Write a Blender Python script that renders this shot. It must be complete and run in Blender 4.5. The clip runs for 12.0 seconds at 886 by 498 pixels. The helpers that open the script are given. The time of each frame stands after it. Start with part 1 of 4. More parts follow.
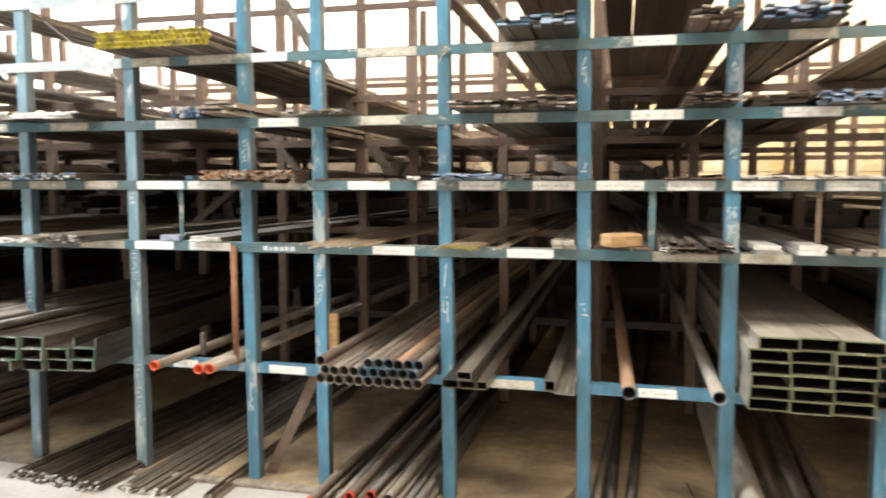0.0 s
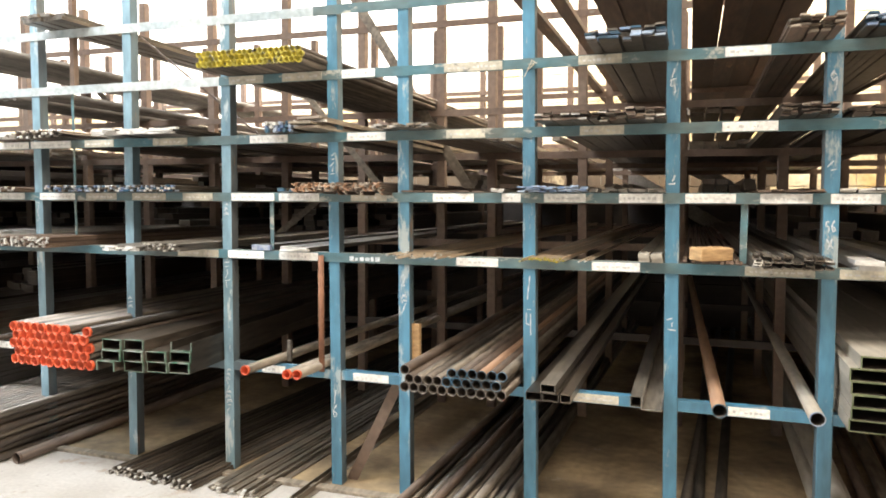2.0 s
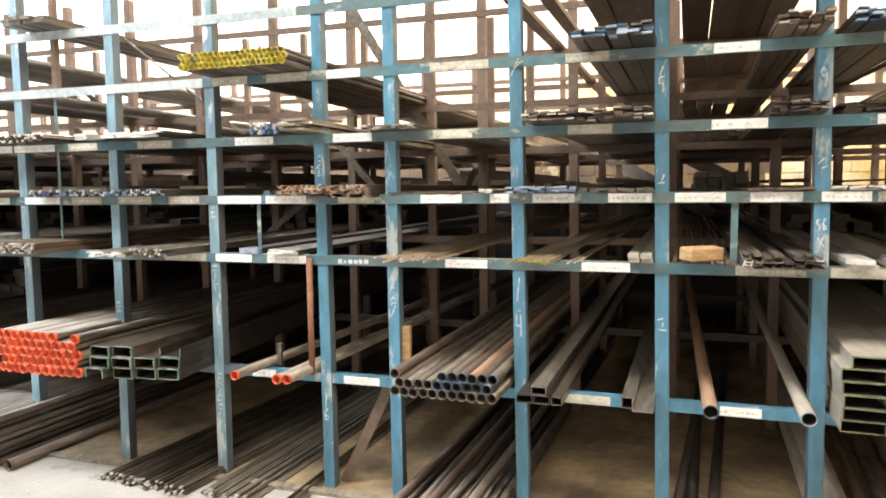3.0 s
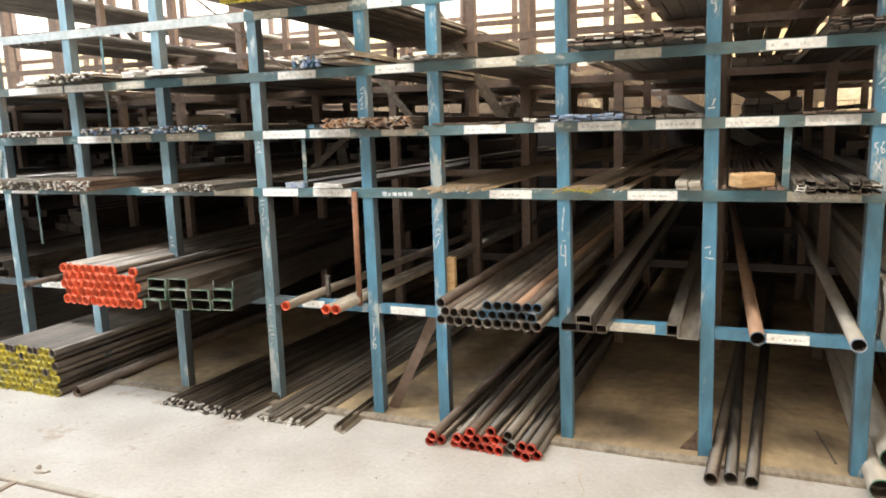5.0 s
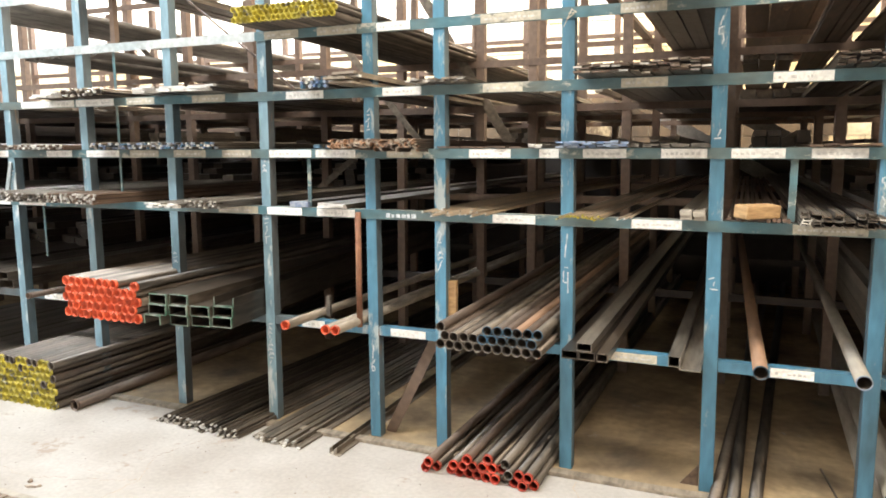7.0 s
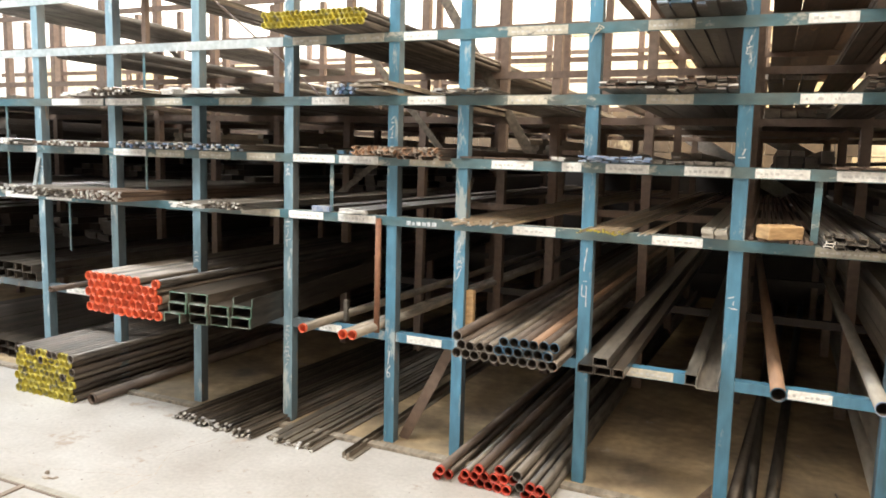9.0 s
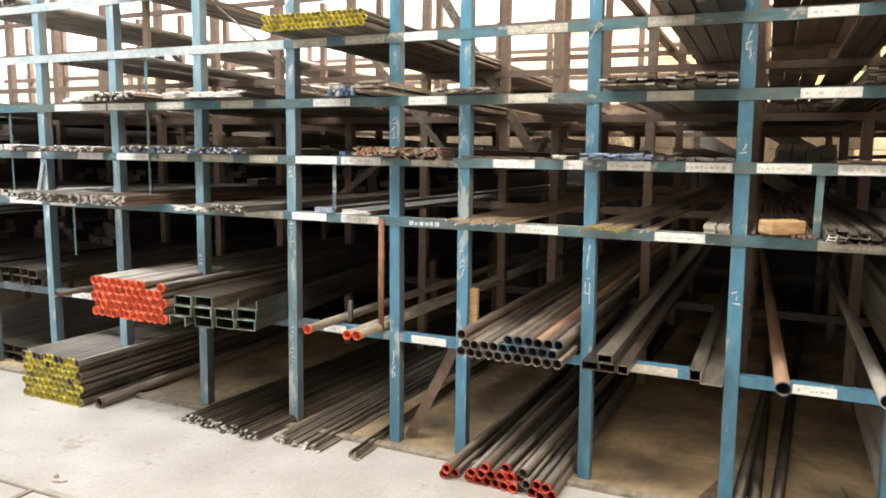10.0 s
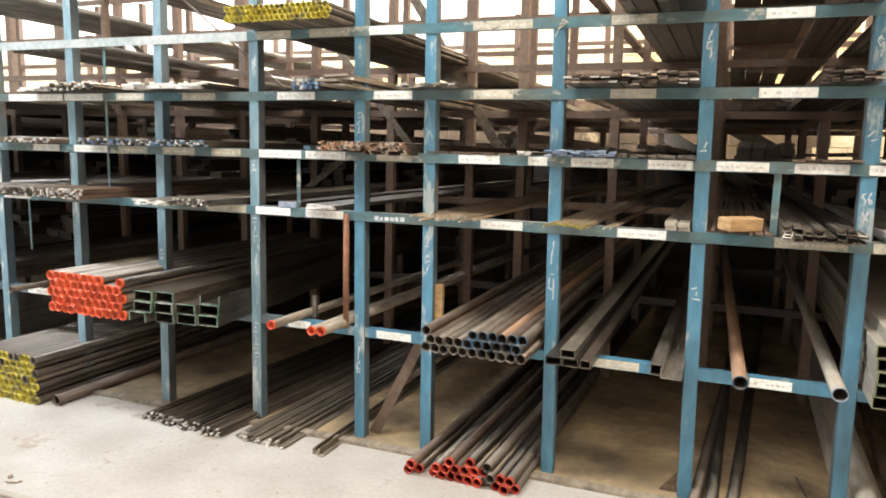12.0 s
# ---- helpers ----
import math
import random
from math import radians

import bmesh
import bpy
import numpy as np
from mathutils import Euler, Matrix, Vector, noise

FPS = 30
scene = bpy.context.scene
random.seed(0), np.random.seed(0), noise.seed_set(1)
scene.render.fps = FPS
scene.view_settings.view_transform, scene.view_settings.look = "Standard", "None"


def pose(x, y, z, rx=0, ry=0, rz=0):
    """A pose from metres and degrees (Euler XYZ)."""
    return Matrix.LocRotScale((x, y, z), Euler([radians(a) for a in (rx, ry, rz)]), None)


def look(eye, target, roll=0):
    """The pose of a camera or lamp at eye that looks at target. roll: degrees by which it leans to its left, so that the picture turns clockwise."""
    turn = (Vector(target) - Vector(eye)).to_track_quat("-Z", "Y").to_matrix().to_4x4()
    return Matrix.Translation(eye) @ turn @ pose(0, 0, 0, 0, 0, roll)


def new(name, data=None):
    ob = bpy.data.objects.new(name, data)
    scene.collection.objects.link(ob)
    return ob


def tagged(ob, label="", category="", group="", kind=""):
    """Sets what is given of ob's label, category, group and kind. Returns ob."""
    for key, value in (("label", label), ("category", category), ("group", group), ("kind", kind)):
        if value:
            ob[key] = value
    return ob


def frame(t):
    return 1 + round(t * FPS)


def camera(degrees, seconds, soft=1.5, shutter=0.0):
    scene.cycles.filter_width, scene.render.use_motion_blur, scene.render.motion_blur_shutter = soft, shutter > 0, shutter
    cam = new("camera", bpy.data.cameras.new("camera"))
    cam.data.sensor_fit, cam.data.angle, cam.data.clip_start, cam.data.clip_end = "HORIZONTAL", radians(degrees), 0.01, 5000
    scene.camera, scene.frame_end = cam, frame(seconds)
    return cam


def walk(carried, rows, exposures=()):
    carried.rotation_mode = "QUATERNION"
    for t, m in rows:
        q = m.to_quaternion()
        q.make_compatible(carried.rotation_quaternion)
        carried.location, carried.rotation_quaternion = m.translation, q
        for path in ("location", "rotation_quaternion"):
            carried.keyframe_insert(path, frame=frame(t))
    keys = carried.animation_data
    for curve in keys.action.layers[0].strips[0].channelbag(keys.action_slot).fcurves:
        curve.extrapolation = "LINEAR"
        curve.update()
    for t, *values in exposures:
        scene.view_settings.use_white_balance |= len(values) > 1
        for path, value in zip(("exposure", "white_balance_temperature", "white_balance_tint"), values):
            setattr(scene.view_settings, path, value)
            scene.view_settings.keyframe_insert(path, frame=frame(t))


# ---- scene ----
cam = camera(65.5, 12.0, soft=1.8, shutter=0.5)
PATH = [
    (0, (0.016, -3.307, 1.585), (-0.421, -1.363, 1.407), 0.1),
    (0.5, (0.003, -3.223, 1.661), (-0.6, -1.329, 1.443), 0.3),
    (1, (-0.059, -3.323, 1.577), (-0.598, -1.401, 1.446), 0.2),
    (1.5, (-0.042, -3.322, 1.653), (-0.629, -1.419, 1.48), -0.3),
    (2, (-0.063, -3.361, 1.574), (-0.684, -1.465, 1.437), 0.3),
    (2.5, (-0.053, -3.358, 1.527), (-0.642, -1.451, 1.401), 0.7),
    (3, (-0.03, -3.307, 1.648), (-0.645, -1.412, 1.472), -0.6),
    (3.5, (-0.071, -3.357, 1.646), (-0.73, -1.491, 1.358), -0.9),
    (3.7, (-0.022, -3.327, 1.623), (-0.748, -1.502, 1.245), -2.6),
    (5.5, (-0.059, -3.348, 1.597), (-0.747, -1.496, 1.286), -0.6),
    (6, (-0.047, -3.346, 1.572), (-0.687, -1.47, 1.307), -0.3),
    (6.5, (-0.051, -3.341, 1.591), (-0.734, -1.479, 1.337), 0.1),
    (7, (-0.028, -3.314, 1.605), (-0.768, -1.478, 1.325), -0.1),
    (7.2, (-0.093, -3.364, 1.581), (-0.787, -1.504, 1.333), 0.7),
    (8.8, (-0.059, -3.342, 1.621), (-0.86, -1.529, 1.353), 0.9),
    (9, (-0.048, -3.34, 1.616), (-0.827, -1.516, 1.356), 1.8),
    (9.5, (-0.05, -3.355, 1.611), (-0.818, -1.529, 1.335), 1.3),
    (10, (-0.043, -3.35, 1.62), (-0.83, -1.531, 1.357), 0.9),
    (10.5, (-0.039, -3.347, 1.624), (-0.822, -1.527, 1.357), 1.5),
    (11, (-0.04, -3.364, 1.602), (-0.82, -1.539, 1.351), 1.6),
    (11.5, (-0.027, -3.344, 1.635), (-0.775, -1.509, 1.362), 0.9),
    (12, (-0.028, -3.338, 1.63), (-0.73, -1.486, 1.35), 1.4),
]
walk(cam, [(t, look(eye, target, roll)) for t, eye, target, roll in PATH],
     exposures=((0, 0.24), (0.5, 0.28), (3.0, 0.27), (3.5, 0.37), (3.7, 0.32), (5.5, 0.12), (7.0, 0.23), (9.0, 0.14), (12.0, 0.12)))

# ---- light ----
world = bpy.data.worlds.new("sky")
scene.world = world
world.use_nodes = True
wn = world.node_tree.nodes
sky = wn.new("ShaderNodeTexSky")
sky.sky_type, sky.sun_disc, sky.sun_elevation, sky.sun_rotation = "NISHITA", False, radians(50), radians(200)
wn["Background"].inputs[1].default_value = 0.12
world.node_tree.links.new(sky.outputs[0], wn["Background"].inputs[0])


def skylight(name, x, y, z, sx, sy, watts, color=(1, 0.96, 0.9)):
    """Daylight that falls through an opening of the roof."""
    d = bpy.data.lights.new(name, "AREA")
    d.shape, d.size, d.size_y, d.energy, d.color = "RECTANGLE", sx, sy, watts, color
    ob = new(name, d)
    ob.location = (x, y, z)
    return ob


ROOF = 6.2
# roof strips out of view; the cool west and warm east tints are added
skylight("skylight_back_west", -8.0, 4.6, ROOF + 0.1, 11, 1.6, 2300, (0.94, 0.97, 1))
skylight("skylight_back_east", 2.0, 4.6, ROOF + 0.1, 9, 1.6, 1150, (1, 0.84, 0.61))
skylight("skylight_aisle_west", -8.0, -2.65, ROOF + 0.1, 11, 1.8, 990, (0.91, 0.97, 1))
skylight("skylight_aisle_east", 2.0, -2.65, ROOF + 0.1, 9, 1.8, 575, (1, 0.88, 0.71))

# ---- materials ----


def material(name, base, rough=0.6, metal=0.0, second=None, grain=18.0, patch=2.5, amount=0.5, bump=0.15, wear=None, wear_at=0.62, per_object=0.0, stretch=(1, 1, 1), wear_scale=7.0, contrast=1.0, dust=0.0):
    """A surface with fine grain, larger patches, worn spots and a change from piece to piece."""
    m = bpy.data.materials.new(name)
    m.use_nodes = True
    nt = m.node_tree
    n, l = nt.nodes, nt.links
    bsdf = n["Principled BSDF"]
    coord = n.new("ShaderNodeTexCoord")
    geo = n.new("ShaderNodeNewGeometry")
    mp = n.new("ShaderNodeMapping")
    mp.inputs["Scale"].default_value = stretch
    l.new(geo.outputs["Position"], mp.inputs["Vector"])
    big = n.new("ShaderNodeTexNoise")
    big.inputs["Scale"].default_value, big.inputs["Detail"].default_value = patch, 5
    fine = n.new("ShaderNodeTexNoise")
    fine.inputs["Scale"].default_value, fine.inputs["Detail"].default_value = grain, 6
    l.new(mp.outputs[0], big.inputs["Vector"])
    l.new(mp.outputs[0], fine.inputs["Vector"])
    second = second or tuple(c * 0.6 for c in base)
    ramp = n.new("ShaderNodeMapRange")
    ramp.inputs["From Min"].default_value, ramp.inputs["From Max"].default_value = 0.35, 0.68
    l.new(big.outputs["Fac"], ramp.inputs["Value"])
    mix = n.new("ShaderNodeMix")
    mix.data_type = "RGBA"
    mix.inputs["A"].default_value, mix.inputs["B"].default_value = (*base, 1), (*second, 1)
    mul = n.new("ShaderNodeMath")
    mul.operation = "MULTIPLY"
    mul.inputs[1].default_value = amount
    l.new(ramp.outputs[0], mul.inputs[0])
    if per_object > 0.25:
        oi, ad = n.new("ShaderNodeObjectInfo"), n.new("ShaderNodeMath")
        ad.operation, ad.use_clamp = "MULTIPLY_ADD", True
        ad.inputs[1].default_value = 0.6
        l.new(oi.outputs["Random"], ad.inputs[0])
        l.new(mul.outputs[0], ad.inputs[2])
        l.new(ad.outputs[0], mix.inputs["Factor"])
    else:
        l.new(mul.outputs[0], mix.inputs["Factor"])
    out = mix.outputs["Result"]
    grainmix = n.new("ShaderNodeMix")
    grainmix.data_type, grainmix.blend_type = "RGBA", "MULTIPLY"
    grainmix.inputs["Factor"].default_value = 1.0
    gr = n.new("ShaderNodeMapRange")
    gr.inputs["From Min"].default_value, gr.inputs["From Max"].default_value = 0.3, 0.7
    gr.inputs["To Min"].default_value, gr.inputs["To Max"].default_value = 1 - 0.22 * contrast, 1 + 0.12 * contrast
    l.new(fine.outputs["Fac"], gr.inputs["Value"])
    l.new(out, grainmix.inputs["A"])
    l.new(gr.outputs[0], grainmix.inputs["B"])
    out = grainmix.outputs["Result"]
    if wear:
        wn_ = n.new("ShaderNodeTexNoise")
        wn_.inputs["Scale"].default_value, wn_.inputs["Detail"].default_value, wn_.inputs["Roughness"].default_value = wear_scale, 8, 0.7
        l.new(mp.outputs[0], wn_.inputs["Vector"])
        wr = n.new("ShaderNodeMapRange")
        wr.inputs["From Min"].default_value, wr.inputs["From Max"].default_value = wear_at, wear_at + 0.05
        l.new(wn_.outputs["Fac"], wr.inputs["Value"])
        wm = n.new("ShaderNodeMix")
        wm.data_type = "RGBA"
        wm.inputs["B"].default_value = (*wear, 1)
        l.new(wr.outputs[0], wm.inputs["Factor"])
        l.new(out, wm.inputs["A"])
        out = wm.outputs["Result"]
    # paler upward faces: settled dust, with the tops' highlight mixed into the colour
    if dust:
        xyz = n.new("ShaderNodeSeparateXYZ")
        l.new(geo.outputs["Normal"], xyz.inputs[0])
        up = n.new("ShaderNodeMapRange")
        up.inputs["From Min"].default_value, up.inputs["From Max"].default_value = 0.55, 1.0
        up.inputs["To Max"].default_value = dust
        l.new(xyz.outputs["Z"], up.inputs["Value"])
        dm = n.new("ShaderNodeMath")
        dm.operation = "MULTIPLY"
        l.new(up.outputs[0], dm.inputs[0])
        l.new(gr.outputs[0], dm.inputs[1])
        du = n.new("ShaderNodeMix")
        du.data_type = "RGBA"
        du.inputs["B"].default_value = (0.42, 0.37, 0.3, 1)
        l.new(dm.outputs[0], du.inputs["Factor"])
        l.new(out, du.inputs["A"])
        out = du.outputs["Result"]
    if per_object:
        info = n.new("ShaderNodeObjectInfo")
        pr = n.new("ShaderNodeMapRange")
        pr.inputs["To Min"].default_value, pr.inputs["To Max"].default_value = 1 - per_object, 1 + per_object
        l.new(info.outputs["Random"], pr.inputs["Value"])
        pm = n.new("ShaderNodeMix")
        pm.data_type, pm.blend_type = "RGBA", "MULTIPLY"
        pm.inputs["Factor"].default_value = 1.0
        l.new(out, pm.inputs["A"])
        l.new(pr.outputs[0], pm.inputs["B"])
        out = pm.outputs["Result"]
    l.new(out, bsdf.inputs["Base Color"])
    rr = n.new("ShaderNodeMapRange")
    rr.inputs["To Min"].default_value, rr.inputs["To Max"].default_value = max(0.05, rough - 0.12), min(1.0, rough + 0.12)
    l.new(fine.outputs["Fac"], rr.inputs["Value"])
    l.new(rr.outputs[0], bsdf.inputs["Roughness"])
    bsdf.inputs["Metallic"].default_value = metal
    bp = n.new("ShaderNodeBump")
    bp.inputs["Strength"].default_value, bp.inputs["Distance"].default_value = bump, 0.004
    l.new(fine.outputs["Fac"], bp.inputs["Height"])
    l.new(bp.outputs[0], bsdf.inputs["Normal"])
    return m


BLUE = material("blue_paint", (0.1, 0.29, 0.445), 0.45, 0, (0.07, 0.15, 0.2), 30, 5, 0.85, 0.1, (0.36, 0.42, 0.44), 0.56, 0.15, (1, 1, 0.3), 9.0)
# paler blue for the left posts: greyish wear plus hazy light put into colour
HAZEBLUE = material("faded_hazy_blue_paint", (0.24, 0.37, 0.45), 0.5, 0, (0.12, 0.21, 0.26), 30, 5, 0.8, 0.1, (0.5, 0.55, 0.56), 0.55, 0.12, (1, 1, 0.3), 9.0)
SIDE = material("dark_grey_blue_paint", (0.1, 0.108, 0.11), 0.6, 0, (0.11, 0.19, 0.24), 30, 4, 0.8, 0.12, (0.2, 0.15, 0.11), 0.6, 0.15, (1, 1, 0.3), 9.0)
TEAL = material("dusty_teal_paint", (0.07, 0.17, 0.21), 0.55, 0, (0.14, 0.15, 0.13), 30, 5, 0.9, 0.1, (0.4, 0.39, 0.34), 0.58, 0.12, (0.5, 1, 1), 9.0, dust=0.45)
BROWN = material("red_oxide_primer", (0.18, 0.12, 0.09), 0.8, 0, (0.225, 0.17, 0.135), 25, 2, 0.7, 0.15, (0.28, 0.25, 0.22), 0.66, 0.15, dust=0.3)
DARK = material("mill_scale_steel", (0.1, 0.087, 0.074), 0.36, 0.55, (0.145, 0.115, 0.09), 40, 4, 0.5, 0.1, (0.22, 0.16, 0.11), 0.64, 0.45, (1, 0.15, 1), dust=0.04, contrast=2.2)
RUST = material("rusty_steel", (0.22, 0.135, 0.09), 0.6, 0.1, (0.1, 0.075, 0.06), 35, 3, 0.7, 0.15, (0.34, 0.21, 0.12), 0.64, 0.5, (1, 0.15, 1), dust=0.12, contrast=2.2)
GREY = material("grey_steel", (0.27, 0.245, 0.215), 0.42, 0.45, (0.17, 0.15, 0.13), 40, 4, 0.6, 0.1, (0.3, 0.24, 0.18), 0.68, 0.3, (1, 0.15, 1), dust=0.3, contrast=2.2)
ORANGE = material("orange_rust", (0.44, 0.26, 0.16), 0.6, 0.05, (0.27, 0.16, 0.1), 35, 3, 0.7, 0.12, (0.5, 0.36, 0.25), 0.62, 0.2, (1, 0.15, 1))
PALE = material("dusty_pale_steel", (0.42, 0.385, 0.33), 0.6, 0.15, (0.36, 0.31, 0.25), 30, 2, 0.6, 0.1, (0.3, 0.22, 0.15), 0.68, 0.12, (1, 0.2, 1))
SILVER = material("cut_steel_end", (0.95, 0.93, 0.9), 0.4, 0.0, (0.4, 0.37, 0.33), 60, 30, 0.9, 0.1, None, 0.6, 0.45)
GALV = material("chalky_galvanised_steel", (0.52, 0.5, 0.475), 0.5, 0.1, (0.38, 0.355, 0.32), 30, 3, 0.7, 0.1, (0.3, 0.24, 0.18), 0.68, 0.12, (1, 0.2, 1))
RED = material("red_orange_paint", (0.72, 0.11, 0.035), 0.5, 0, (0.5, 0.07, 0.025), 50, 9, 0.5, 0.05, (0.28, 0.07, 0.04), 0.7, 0.15)
DARKRED = material("dark_red_paint", (0.58, 0.07, 0.035), 0.5, 0, (0.25, 0.03, 0.02), 50, 9, 0.6, 0.05, (0.12, 0.05, 0.04), 0.64, 0.25)
YELLOW = material("yellow_paint", (0.66, 0.52, 0.02), 0.5, 0, (0.36, 0.31, 0.05), 50, 14, 0.8, 0.05, (0.17, 0.16, 0.11), 0.545, 0.3, (1, 1, 1), 16)
BLUETIP = material("blue_tip_paint", (0.08, 0.17, 0.4), 0.5, 0, (0.35, 0.38, 0.42), 50, 25, 0.7, 0.05, (0.4, 0.42, 0.45), 0.62, 0.3)
NAVY = material("blue_grey_tip", (0.06, 0.18, 0.3), 0.5, 0, (0.03, 0.045, 0.055), 50, 12, 0.7, 0.05, None, 0.62, 0.3)
BAREEND = material("bare_dark_end", (0.3, 0.25, 0.21), 0.5, 0.2, (0.1, 0.09, 0.08), 50, 12, 0.7, 0.05, (0.25, 0.11, 0.07), 0.6, 0.3)
GREEN = material("green_tip_paint", (0.05, 0.14, 0.09), 0.5, 0, (0.3, 0.31, 0.28), 50, 18, 1.0, 0.05, None, 0.62, 0.25)
OLIVE = material("olive_tip_paint", (0.2, 0.21, 0.12), 0.6, 0, (0.11, 0.15, 0.07), 50, 9, 0.7, 0.05, (0.42, 0.4, 0.33), 0.6, 0.2)
WHITETIP = material("white_tip_paint", (0.75, 0.73, 0.7), 0.6, 0, (0.45, 0.43, 0.4), 50, 10, 0.6, 0.05, None, 0.6, 0.2)
# pale paint; on the upper front beams it stands for glare
PALEGLARE = material("pale_paint_and_glare", (0.55, 0.58, 0.58), 0.45, 0, (0.3, 0.38, 0.42), 30, 3, 0.8, 0.1, (0.2, 0.25, 0.27), 0.66, 0.05)
LABEL = material("white_label", (0.86, 0.85, 0.82), 0.6, 0, (0.68, 0.66, 0.62), 60, 8, 0.5, 0.05, (0.38, 0.37, 0.35), 0.68, 0.1, wear_scale=14)
BEIGE = material("faded_label", (0.56, 0.52, 0.42), 0.7, 0, (0.36, 0.34, 0.29), 60, 10, 0.7, 0.05, (0.2, 0.2, 0.19), 0.62, 0.15, wear_scale=20)
INK = material("faded_ink", (0.64, 0.63, 0.61), 0.8, 0, None, 60, 20, 0.5, 0.0)
CHALK = material("chalk", (0.7, 0.72, 0.74), 0.9, 0, (0.4, 0.48, 0.53), 80, 30, 0.7, 0.0)
WOOD = material("pale_timber", (0.58, 0.38, 0.19), 0.75, 0, (0.36, 0.21, 0.1), 40, 14, 0.8, 0.3, (0.3, 0.19, 0.1), 0.66, 0.05, (1, 0.12, 4))
CONCRETE = material("concrete_floor", (0.5, 0.475, 0.447), 0.7, 0, (0.385, 0.35, 0.315), 45, 1.9, 1.0, 0.06, (0.36, 0.3, 0.25), 0.605, 0, (1, 1, 1), 3.4, 0.5)
WALL = material("whitewashed_block", (0.8, 0.76, 0.67), 0.9, 0, (0.66, 0.52, 0.3), 20, 0.7, 0.5, 0.4, (0.5, 0.4, 0.24), 0.66, 0.06, (1, 1, 1), 1.3)
STAIN = material("ochre_stained_block", (0.76, 0.7, 0.56), 0.9, 0, (0.55, 0.38, 0.16), 20, 0.9, 0.95, 0.4, (0.4, 0.3, 0.17), 0.66, 0.1, (1, 1, 1), 1.6)
# ochre-brown stains, darkened to stand for shade and clutter low on the wall
SHADEBLOCK = material("stained_shade_block", (0.24, 0.165, 0.095), 0.9, 0, (0.09, 0.065, 0.045), 12, 1.6, 0.95, 0.4, (0.5, 0.4, 0.25), 0.62, 0.3, (1, 1, 0.6), 2.0)
MORTAR = material("mortar", (0.5, 0.47, 0.42), 0.95, 0, None, 30, 2, 0.4, 0.3)
PLASTER = material("bounce_plaster", (0.56, 0.53, 0.49), 0.9, 0, (0.42, 0.4, 0.37), 20, 0.6, 0.6, 0.3)
# brown dirt whose dark patches also paint in shadow blotches
DIRTSHADE = material("dirt_and_shadow_floor", (0.56, 0.42, 0.25), 0.85, 0, (0.17, 0.13, 0.095), 16, 2.1, 1.0, 0.4, (0.42, 0.37, 0.31), 0.63, 0, (1, 1, 1), 3.5)
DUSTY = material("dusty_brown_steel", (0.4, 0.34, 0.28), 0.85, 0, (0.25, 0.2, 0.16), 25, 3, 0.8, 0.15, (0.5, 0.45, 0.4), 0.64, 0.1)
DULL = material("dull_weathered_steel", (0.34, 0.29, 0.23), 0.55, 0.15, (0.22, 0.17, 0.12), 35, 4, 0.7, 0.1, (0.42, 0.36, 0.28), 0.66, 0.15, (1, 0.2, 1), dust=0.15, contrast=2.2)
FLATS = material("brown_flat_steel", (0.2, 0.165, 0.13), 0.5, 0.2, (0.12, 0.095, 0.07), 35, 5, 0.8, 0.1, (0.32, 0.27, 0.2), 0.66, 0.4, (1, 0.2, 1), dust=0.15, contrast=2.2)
# black steel, also used as painted shade inside hollow bars
BLACK = material("black_steel_and_shade", (0.056, 0.044, 0.035), 0.38, 0.4, (0.09, 0.065, 0.048), 35, 4, 0.7, 0.1, None, 0.6, 0.2, dust=0.15)
REDRUST = material("red_rust", (0.3, 0.14, 0.08), 0.8, 0, (0.2, 0.09, 0.055), 40, 6, 0.7, 0.2, None, 0.6, 0)
PALEBLUE = material("pale_blue_tip", (0.2, 0.33, 0.58), 0.55, 0, (0.3, 0.36, 0.45), 50, 25, 0.8, 0.05, None, 0.6, 0.35)
# dark tone that puts the shade deep in the rack into colour
SHADEDARK = material("dark_shade_paint", (0.06, 0.05, 0.045), 0.9, 0, None, 10, 1, 0.5, 0.2)
ROD = material("bright_thin_rod", (0.66, 0.57, 0.45), 0.38, 0.25, (0.46, 0.34, 0.22), 40, 6, 0.7, 0.08, (0.5, 0.36, 0.22), 0.62, 0.3, (1, 0.15, 1))
SHEET = material("roof_sheet", (0.5, 0.5, 0.5), 0.6, 0.2, None, 20, 0.8, 0.5, 0.1)

# ---- builders ----


def mesh_of(name, bm, *mats):
    me = bpy.data.meshes.new(name)
    bm.to_mesh(me)
    bm.free()
    for m in mats:
        me.materials.append(m)
    return me


def place(name, me, parent=None, loc=(0, 0, 0), rot=(0, 0, 0), label=""):
    ob = new(name, me)
    ob.parent = parent
    ob.location, ob.rotation_euler = loc, [radians(a) for a in rot]
    return tagged(ob, label)


def part(name, bm, mat, parent, label=""):
    return place(name, mesh_of(name, bm, mat), parent, label=label)


def thing(name, label, category, group="", loc=(0, 0, 0), kind="", rot=(0, 0, 0)):
    ob = new(name)
    ob.location, ob.rotation_euler = loc, [radians(a) for a in rot]
    return tagged(ob, label, category, group, kind)


def add_box(bm, x0, x1, y0, y1, z0, z1, bevel=0.0):
    v = [bm.verts.new((x, y, z)) for x in (x0, x1) for y in (y0, y1) for z in (z0, z1)]
    fs = [bm.faces.new([v[i] for i in q]) for q in ((0, 1, 3, 2), (4, 6, 7, 5), (0, 4, 5, 1), (2, 3, 7, 6), (0, 2, 6, 4), (1, 5, 7, 3))]
    if bevel:
        bmesh.ops.bevel(bm, geom=list({e for f in fs for e in f.edges}), offset=bevel, segments=2, affect="EDGES", profile=0.5)
    return bm


